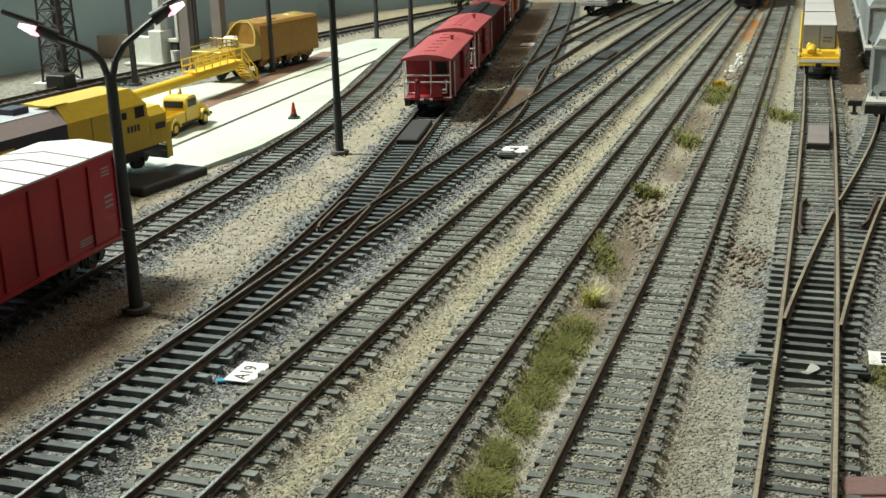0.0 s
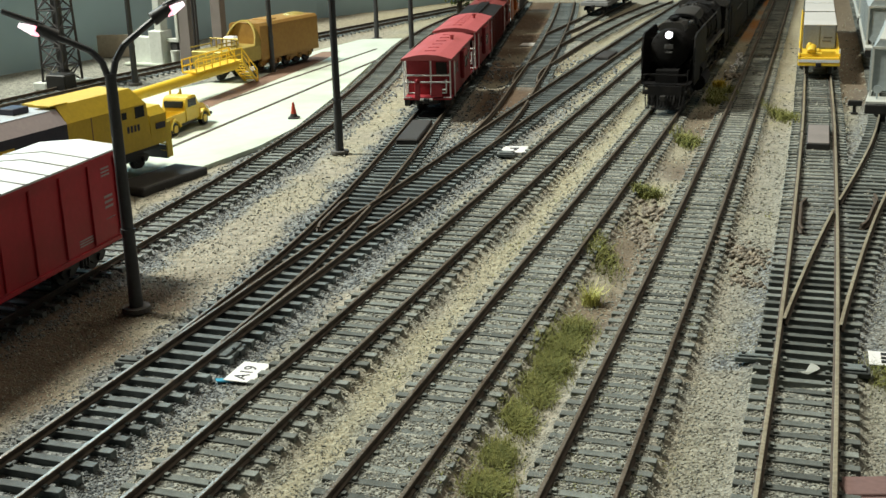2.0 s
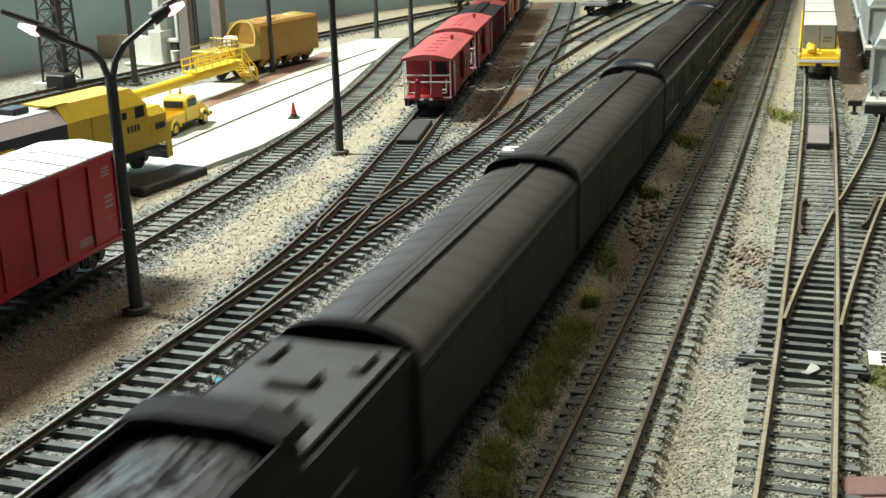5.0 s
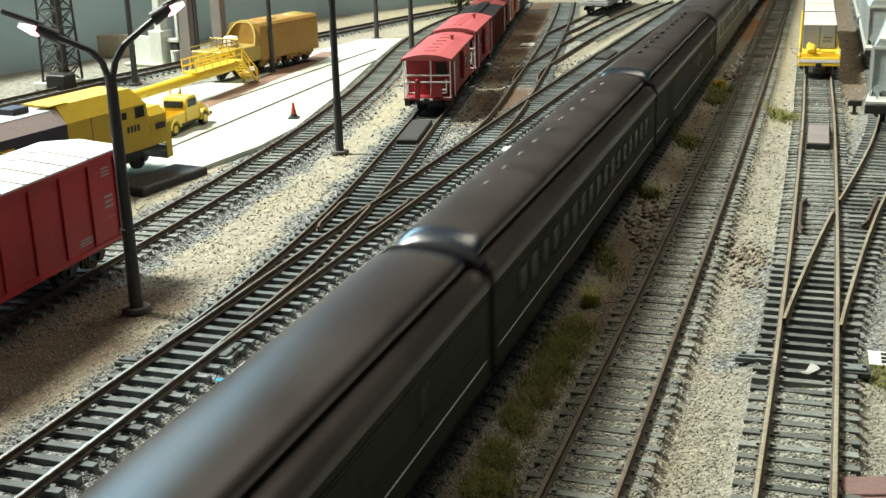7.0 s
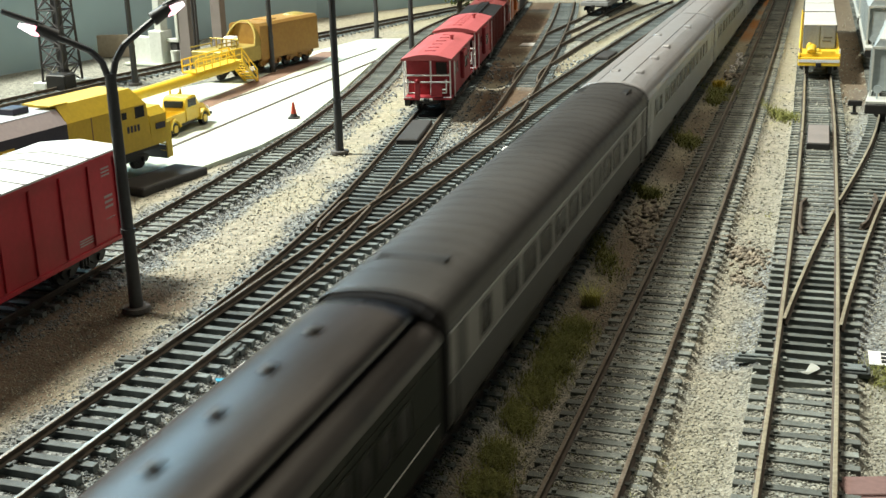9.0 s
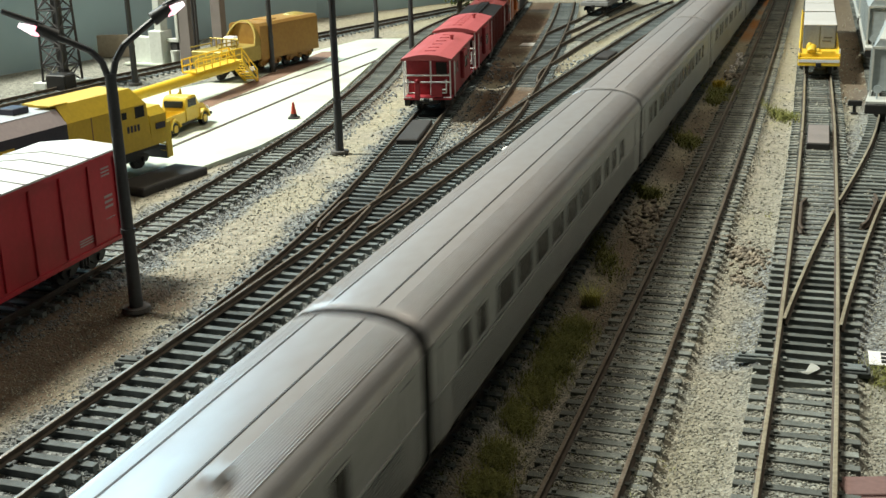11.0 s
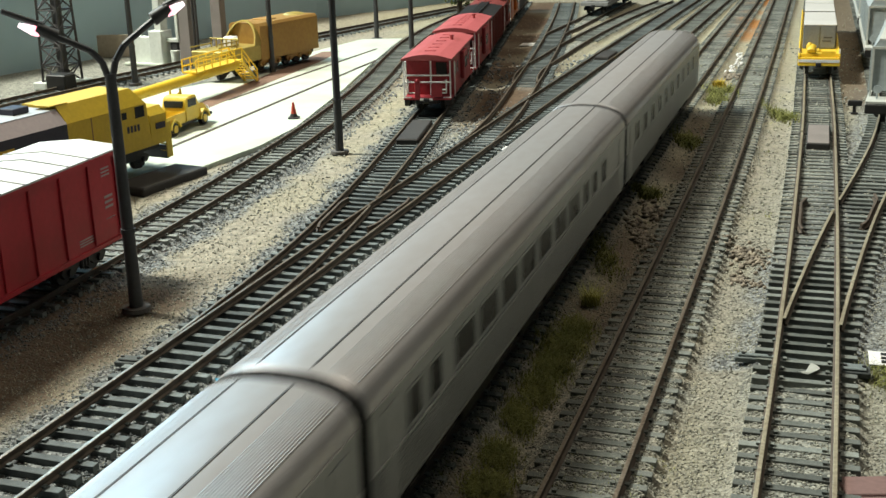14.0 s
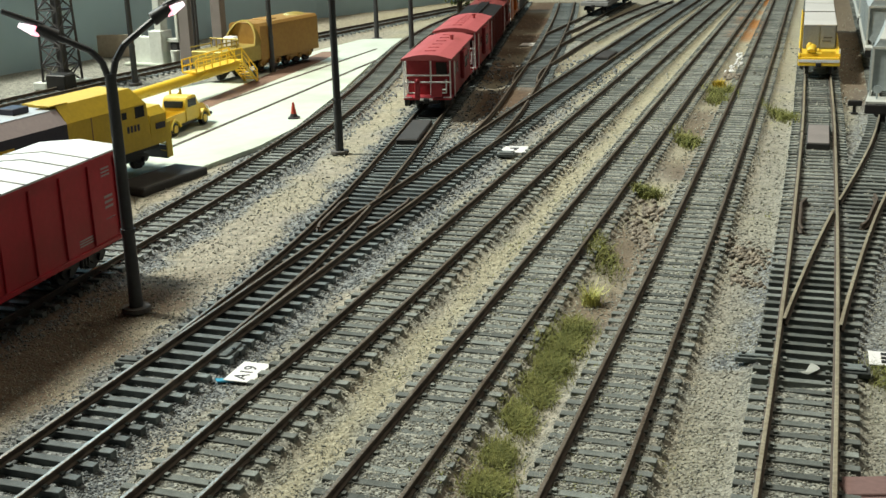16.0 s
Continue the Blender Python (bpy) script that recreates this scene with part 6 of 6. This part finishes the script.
def far_flat():
    x, y, rz = on_track("ladder_d", 1262)
    th = thing("flat_car", "grey weathered flat car on a far ladder track", "freight car", x, y, 0, rz)
    part("deck", B((-15, 15, 0, 150, 9, 13, 0.4)), GREYBOX, th)
    part("load", B((-12, 12, 8, 140, 13, 20, 1.0)), GREYTOP, th)
    bogie(th, 18, (-9, 9), wheel=WHEEL_SMALL)
    bogie(th, 130, (-9, 9), wheel=WHEEL_SMALL)
    coupler(th, 0, -1)


far_flat()

# ---- small lineside things ----
def pad(name, label, x, y, rz, w, l, z0, z1, mat, top=None):
    th = thing(name, label, "track pad", x, y, 0, rz, "pads between the rails")
    part("body", B((-w / 2, w / 2, -l / 2, l / 2, z0, z1, 0.4)), mat, th)
    part("top_plate", B((-w / 2 + 0.5, w / 2 - 0.5, -l / 2 + 0.5, l / 2 - 0.5, z1, z1 + 0.25, 0.1)), top or mat, th)


px, py, pr = on_track("caboose_spur", 677)
pad("uncoupler_pad", "dark rubber uncoupling pad between spur rails", px, py, pr, 12.6, 56, -4, 0.6, RUBBER)
px, py, pr = on_track("yard_d", 634)
pad("uncoupler_pad", "grey-tan uncoupling pad between worn rails", px, py, pr, 12.2, 50, -4, 0.5, RUBBER, PADGREY)
px, py, pr = on_track("yard_a", 967)
pad("uncoupler_pad", "dark uncoupling pad on the far yard track", px, py, pr, 12.0, 36, -4, 0.2, RUBBER)
pad("rubber_mat", "black rubber mat lying before the diesel", -146, 587, -28, 22, 50, -6.5, -1.6, RUBBER)


def paper_sign(name, label, x, y, rz, w, l, letters="", bars=(), lift=0):
    th = thing(name, label, "sign", x, y, float(ground_z(x, y)) + 0.9 + lift, rz, "paper track signs")
    bm = bmesh.new()
    box(bm, -w / 2, w / 2, -l / 2, l / 2, -lift, 0.35, 0.08)
    part("card", bm, WHITE, th)
    if letters:
        cu = bpy.data.curves.new("lettering", "FONT")
        cu.body, cu.size, cu.align_x, cu.align_y, cu.extrude = letters, 6.2 * MM, "CENTER", "CENTER", 0.00004
        cu.materials.append(INK)
        ob = new("lettering", cu)
        ob.parent = th
        ob.matrix_basis = pose(-0.9 * MM, 0, 0.42 * MM)
    for q in bars:
        part("lettering_bar", B((*q, 0.3, 0.62)), INK, th)
    return th


sg = paper_sign("track_sign", "white paper track label reading A19 with blue tape", -62.2, 334.6, 72, 14.8, 9.6, "A19")
tp = thing("blue_tape", "crumpled scrap of blue tape beside a paper label", "tape", -68.6, 329.6, float(ground_z(-68.6, 329.6)) + 0.6, 20)
bm = bmesh.new()
box(bm, -2.6, 2.6, -1.3, 1.3, 0, 0.5, 0.1)
for v in bm.verts:
    v.co.z += 0.5 * math.sin(v.co.x * 1.7) + 0.3 * math.cos(v.co.y * 2)
part("strip", bm, BLUE, tp)
paper_sign("track_sign", "white paper track label with a dark mark", 41.5, 632.5, -10, 14, 16, "", [(-2.6, 2.2, 1.2, 2.6), (-0.4, 1.4, -3.0, 1.2)], 1.7)
paper_sign("track_sign", "white paper card with three black dots", 135.5, 331.2, -18, 8.5, 11, "", [(-0.6, 1.2, -4.0, -2.2), (-0.6, 1.2, -0.9, 0.9), (-0.6, 1.2, 2.2, 4.0)])
paper_sign("paper_scrap", "small white paper scrap on brown earth", 84, 1078, -15, 13, 18)


def switch_machine(x, y, rz, w, l, label, bar_to=None):
    th = thing("switch_machine", label, "switch machine", x, y, -4.4, rz, "switch machines")
    part("base", B((-w / 2, w / 2, -l / 2, l / 2, 0, 1.8, 0.25)), TIE_DARK, th)
    part("cover", B((-w / 2 + 1, w / 2 - 1, -l / 2 + 0.8, l / 2 - 0.8, 1.8, 2.6, 0.25)), TIE_DARK, th)
    for k in (-0.3, 0.3):
        bm = bmesh.new()
        rod(bm, (w * k, 0, 2.4), (w * k, 0, 3.0), 0.6, n=8)
        part("bolt", bm, BLACK, th)
    if bar_to:
        part("throw_bar", B((min(0, bar_to), max(0, bar_to), -0.6, 0.6, 1.4, 2.0)), TIE_DARK, th)


switch_machine(-100.5, 342.5, -16, 9.5, 5.0, "dark grey switch plate beside turnout points", 10)
switch_machine(-70.5, 348, -18, 7, 13, "long dark switch motor cover beside the rail", None)
switch_machine(96, 331, -17, 13, 3.4, "dark switch rod and plate in the ballast", 12)
switch_machine(122.5, 319.8, -17, 9, 6, "grey switch block beside worn rails", None)
switch_machine(36.5, 622, -18, 10, 6, "dark switch plate beside a paper label", None)
switch_machine(4, 620, -18, 4, 10, "small dark switch stand by the far turnout", None)

sgn = thing("ground_signal", "small black ground signal on a short post", "signal", 260, 716, -5.2, -15)
bm = bmesh.new()
rod(bm, (0, 0, 0), (0, 0, 5.2), 1.1, n=8)
part("post", bm, BLACK, sgn)
part("head", B((-4.2, 4.2, -1.4, 1.4, 5.0, 8.4, 0.4)), BLACK, sgn)
part("foot", B((-2.2, 2.2, -2.2, 2.2, 0, 0.8, 0.2)), BLACK, sgn)

lf = thing("foil_scrap", "pale torn foil scrap lying on switch sleepers", "scrap", 108.6, 319, -2.3, 10)
bm = bmesh.new()
prism(bm, [(-4.6, -1.2), (-1.6, -0.6), (0.4, 0.8), (2.2, 2.0), (3.6, 1.2), (3.0, -0.6), (1.0, -1.6), (-2.0, -2.0)], 0, 0.25)
for v in bm.verts:
    v.co = Vector((v.co.x, v.co.z * 1.6, v.co.y + 0.3 + 0.3 * math.sin(v.co.x)))
part("sheet", bm, FOIL, lf)

bc = thing("wooden_block", "reddish-brown wooden block with a dark seam", "block", 106, 246, -5.6, -2)
part("board", B((-11, 11, -0.5, 8.5, 0, 3.2, 0.3)), BROWNCARD, bc)
part("board", B((-11, 11, -10.5, -1.0, 0, 3.0, 0.3)), BROWNCARD, bc)


# ---- loose ballast, straw, weeds and rubble ----
def screen_even(n, y0, y1, seed, wide=0.46):
    """Places thinning with distance: even as the layout is looked at from its front edge."""
    r = np.random.RandomState(seed)
    u = r.rand(n)
    y = 1 / (1 / y0 + u * (1 / y1 - 1 / y0))
    x = (r.rand(n) * 2 - 1) * wide * y
    return x, y, r


def near_tracks(X, Y, names=None):
    d = np.full(X.shape, 99.0)
    for k in names or LINES:
        d = np.minimum(d, np.abs(off_track(k, X, Y)))
    return d


def on_rail(X, Y):
    d = np.full(X.shape, 99.0)
    for k in LINES:
        d = np.minimum(d, np.abs(np.abs(off_track(k, X, Y)) - 8.87))
    return d < 1.5


OCT_F = np.array([(0, 2, 4), (2, 1, 4), (1, 3, 4), (3, 0, 4), (2, 0, 5), (1, 2, 5), (3, 1, 5), (0, 3, 5)])
OCT_V = np.array([(1, 0, 0), (-1, 0, 0), (0, 1, 0), (0, -1, 0), (0, 0, 1), (0, 0, -1)], float)


def mesh_from(name, V, F, mat, label, category):
    me = bpy.data.meshes.new(name)
    me.vertices.add(len(V)), me.vertices.foreach_set("co", (V * MM).astype(np.float32).ravel())
    me.loops.add(F.size), me.loops.foreach_set("vertex_index", F.astype(np.int32).ravel())
    me.polygons.add(len(F)), me.polygons.foreach_set("loop_start", (np.arange(len(F)) * 3).astype(np.int32))
    me.update(calc_edges=True)
    me.materials.append(mat)
    return tagged(new(name, me), label, category, kind="stuff")


def stones(name, x, y, r, size, mat, label, sink=0.25):
    n = len(x)
    s = size * (0.55 + 0.9 * r.rand(n)) * np.clip(y / 420, 0.75, 2.2)
    V = OCT_V[None] * (0.6 + 0.6 * r.rand(n, 6, 1)) + (r.rand(n, 6, 3) - 0.5) * 0.35
    a = r.rand(n) * 6.28
    c, q = np.cos(a)[:, None], np.sin(a)[:, None]
    V = np.stack([V[..., 0] * c - V[..., 1] * q, V[..., 0] * q + V[..., 1] * c, V[..., 2] * 0.8], -1) * s[:, None, None]
    V += np.stack([x, y, ground_z(x, y) + s * sink], -1)[:, None, :]
    F = (OCT_F[None] + (np.arange(n) * 6)[:, None, None]).reshape(-1, 3)
    return mesh_from(name, V.reshape(-1, 3), F, mat, label, "gravel")


def blades(name, x, y, r, h, w, lean, mat, label, category="grass"):
    n = len(x)
    hh = h * (0.5 + r.rand(n)) * np.clip(y / 420, 0.8, 1.35)
    ww = w * np.clip(y / 420, 0.8, 1.5)
    a = r.rand(n) * 6.28
    ln = lean * (0.4 + r.rand(n)) * hh
    z = ground_z(x, y) - 0.2
    dx, dy = np.cos(a), np.sin(a)
    base = np.stack([x, y, z], -1)
    side = np.stack([-dy * ww, dx * ww, 0 * x], -1)
    tip = base + np.stack([dx * ln, dy * ln, hh], -1)
    mid = base + np.stack([dx * ln * 0.35, dy * ln * 0.35, hh * 0.6], -1)
    V = np.stack([base - side, base + side, mid + side * 0.8, mid - side * 0.8, tip], 1)
    F = np.array([(0, 1, 2), (0, 2, 3), (3, 2, 4)])
    F = (F[None] + (np.arange(n) * 5)[:, None, None]).reshape(-1, 3)
    return mesh_from(name, V.reshape(-1, 3), F, mat, label, category)


def scatter():
    blue = ("yard_a", "caboose_spur", "ladder", "boxcar_spur")
    # grey ballast
    x, y, r = screen_even(200000, 225, 1050, 1)
    d, db = near_tracks(x, y), near_tracks(x, y, blue)
    p = np.clip((22 - d) / 6, np.where(off_track("yard_c", x, y) > 12, 0.35, np.where(x < -60, 0.28, 0.12)), 1) * np.where(db < 22, 0.25, 1)
    inside = d < 7.5
    p = np.where(inside, p * 0.45, p)
    p = np.where((d > 10.3) & (d < 16), p * 0.6, p)
    far = np.clip((y - 520) / 260, 0, 1) * np.clip((x + 110) / 60, 0, 1)
    p = p * (1 - 0.7 * far)
    k = (r.rand(len(x)) < p * 0.8) & ~on_rail(x, y) & ~apron(x, y) & ~(turnout_pit(x, y) & (r.rand(len(x)) < 0.85))
    stones("ballast_gravel", x[k], y[k], r, 0.50, STONE, "loose grey and tan ballast chips round the sleepers")
    # blue-grey ballast round the turnout
    x, y, r = screen_even(120000, 225, 1000, 2)
    d = near_tracks(x, y, blue)
    k = (r.rand(len(x)) < np.clip((26 - d) / 6, 0, 1) * np.where(d < 7.5, 0.12, 0.9)) & ~on_rail(x, y) & ~apron(x, y)
    stones("ballast_gravel", x[k], y[k], r, 0.55, STONE_DK, "loose dark blue-grey ballast chips round the turnout")
    # straw fibres between the tracks
    x, y, r = screen_even(190000, 230, 1300, 3)
    d = near_tracks(x, y)
    m = off_track("main", x, y)
    p = np.clip((d - 13.5) / 5, 0, 1) * np.clip(0.45 + 0.7 * fbm(x, y, 30, 21), 0.05, 1)
    far = np.clip((y - 520) / 260, 0, 1) * np.clip((x + 110) / 60, 0, 1)
    p = p * np.maximum(np.where(off_track("yard_c", x, y) > 12, 0.55, 1.0), far)
    p = np.maximum(p, far * np.clip((d - 10.5) / 4, 0, 1) * 0.8)
    p = np.maximum(p, np.clip((9 - np.abs(m + 23)) / 5, 0, 1) * 0.9)
    p = np.where(near_tracks(x, y, ("yard_a", "boxcar_spur", "caboose_spur")) < 22, p * np.maximum(0.15, 0.5 * far), p)
    k = (r.rand(len(x)) < p * 0.55) & ~apron(x, y)
    blades("straw_grass", x[k], y[k], r, 0.9, 0.16, 1.6, STRAW, "short straw-coloured grass fibres between the tracks")
    # green strip and tufts
    def clump(n, cx, cy, rx, ry, seed):
        q = np.random.RandomState(seed)
        a, b = q.randn(n) * 0.5, q.randn(n) * 0.5
        return cx + a * rx, cy + b * ry, q
    xs, ys = [], []
    for i, (cx, cy, rx, ry, n) in enumerate(((9.5, 260, 5, 6, 900), (13, 276, 4, 7, 600), (20, 298, 4, 10, 700), (27, 316, 4.5, 10, 800), (33, 334, 5, 10, 900), (38, 350, 6, 9, 900), (44, 364, 5, 8, 500), (141, 648, 6, 16, 260), (214, 714, 6, 22, 260), (196, 800, 7, 16, 400), (98, 536, 5, 6, 350), (64, 440, 5, 20, 300), (132, 316, 6, 12, 300), (186, 770, 6, 14, 200))):
        a, b, q = clump(n * 3, cx, cy, rx * 1.1, ry * 1.15, 50 + i)
        xs.append(a), ys.append(b)
    r = np.random.RandomState(9)
    X, Y = np.concatenate(xs), np.concatenate(ys)
    blades("weeds", X, Y, r, 2.1, 0.17, 1.3, MOSS, "olive green weeds growing between the tracks", "weeds")
    x, y, r = screen_even(90000, 230, 1000, 12)
    a, b, c = off_track("main", x, y), off_track("yard_c", x, y), off_track("yard_b", x, y)
    p = np.clip(2.2 * fbm(x, y, 22, 61) + 0.9 * fbm(x, y, 8, 62) - 0.45, 0, 1) * (((a > 15) & (c < -15)) * 0.8 + ((c > 16) & (off_track("yard_d", x, y) < -16)) * 0.55 + ((c < -1) & (a < -14) & (c > -400) & (off_track("yard_b", x, y) > 14)) * 0.30)
    k = r.rand(len(x)) < p
    blades("moss_tufts", x[k], y[k], r, 0.75, 0.16, 1.6, MOSS, "short olive moss patches in the ballast", "moss")
    a, b, q = clump(260, 52.5, 389, 3.2, 3.2, 77)
    blades("tall_weeds", a, b, q, 6.0, 0.15, 0.75, TALLWEED, "tall straw-yellow weed tuft between the tracks", "weeds")
    a, b, q = clump(280, 201, 824, 4, 8, 78)
    blades("yellow_weeds", a, b, q, 3.2, 0.28, 0.8, WEEDYELLOW, "bright yellow flowering weeds beside the track", "weeds")
    # rubble heaps
    xs, ys = [], []
    for i, (cx, cy, rx, ry, n) in enumerate(((84, 470, 4, 26, 150), (95, 505, 5, 16, 90), (121, 437, 8, 18, 170), (112, 410, 5, 12, 60), (218, 860, 4, 30, 20))):
        a, b, q = clump(n, cx, cy, rx, ry, 90 + i)
        xs.append(a), ys.append(b)
    X, Y = np.concatenate(xs), np.concatenate(ys)
    q = np.random.RandomState(31)
    yy = q.uniform(880, 985, 46)
    stones("white_chips", 0.335 * yy - 71 + q.randn(46) * 2.2, yy, q, 0.65, WHITE, "streak of white stone chips beside the track", 0.5)
    stones("rubble", X, Y, np.random.RandomState(4), 1.15, RUBBLE, "tan and dark rubble stones between the tracks", 0.4)


def apron(X, Y):
    f = np.interp(Y, [520, 562, 594, 608, 661, 712, 832, 980, 1132], [-185, -160, -142.8, -130.5, -104.6, -89.8, -71.9, -54.7, -33.7])
    return (X < f) & (Y > 520) & (Y < 1135)


scatter()


def tree(x, y):
    th = thing("tree", "small dark green tree behind the cabooses", "tree", x, y, -5, 0)
    r = random.Random(5)
    bm = bmesh.new()
    rod(bm, (0, 0, 0), (0, 0, 40), 3.0, 1.8, n=8)
    for k in range(9):
        a = k * 2.4
        rod(bm, (0, 0, 14 + k * 3), (16 * math.cos(a), 16 * math.sin(a), 26 + k * 4), 1.1, 0.5, n=5)
    part("trunk", bm, BARK, th)
    bm = bmesh.new()
    for i in range(1600):
        a, b, q = r.uniform(0, 6.28), r.uniform(-1, 1), r.random() ** 0.4
        c = Vector((22 * q * math.cos(a) * math.sqrt(1 - b * b), 22 * q * math.sin(a) * math.sqrt(1 - b * b), 38 + 24 * q * b + 4 * math.sin(a * 3)))
        d = Vector((r.uniform(-1, 1), r.uniform(-1, 1), r.uniform(-1, 1))) * 2.0
        e = Vector((r.uniform(-1, 1), r.uniform(-1, 1), r.uniform(-1, 1))) * 1.6
        bm.faces.new([bm.verts.new(c + d), bm.verts.new(c + e), bm.verts.new(c - d), bm.verts.new(c - e)])
    tagged(part("crown", bm, LEAF, th), kind="stuff")


tree(26, 1320)


motions()
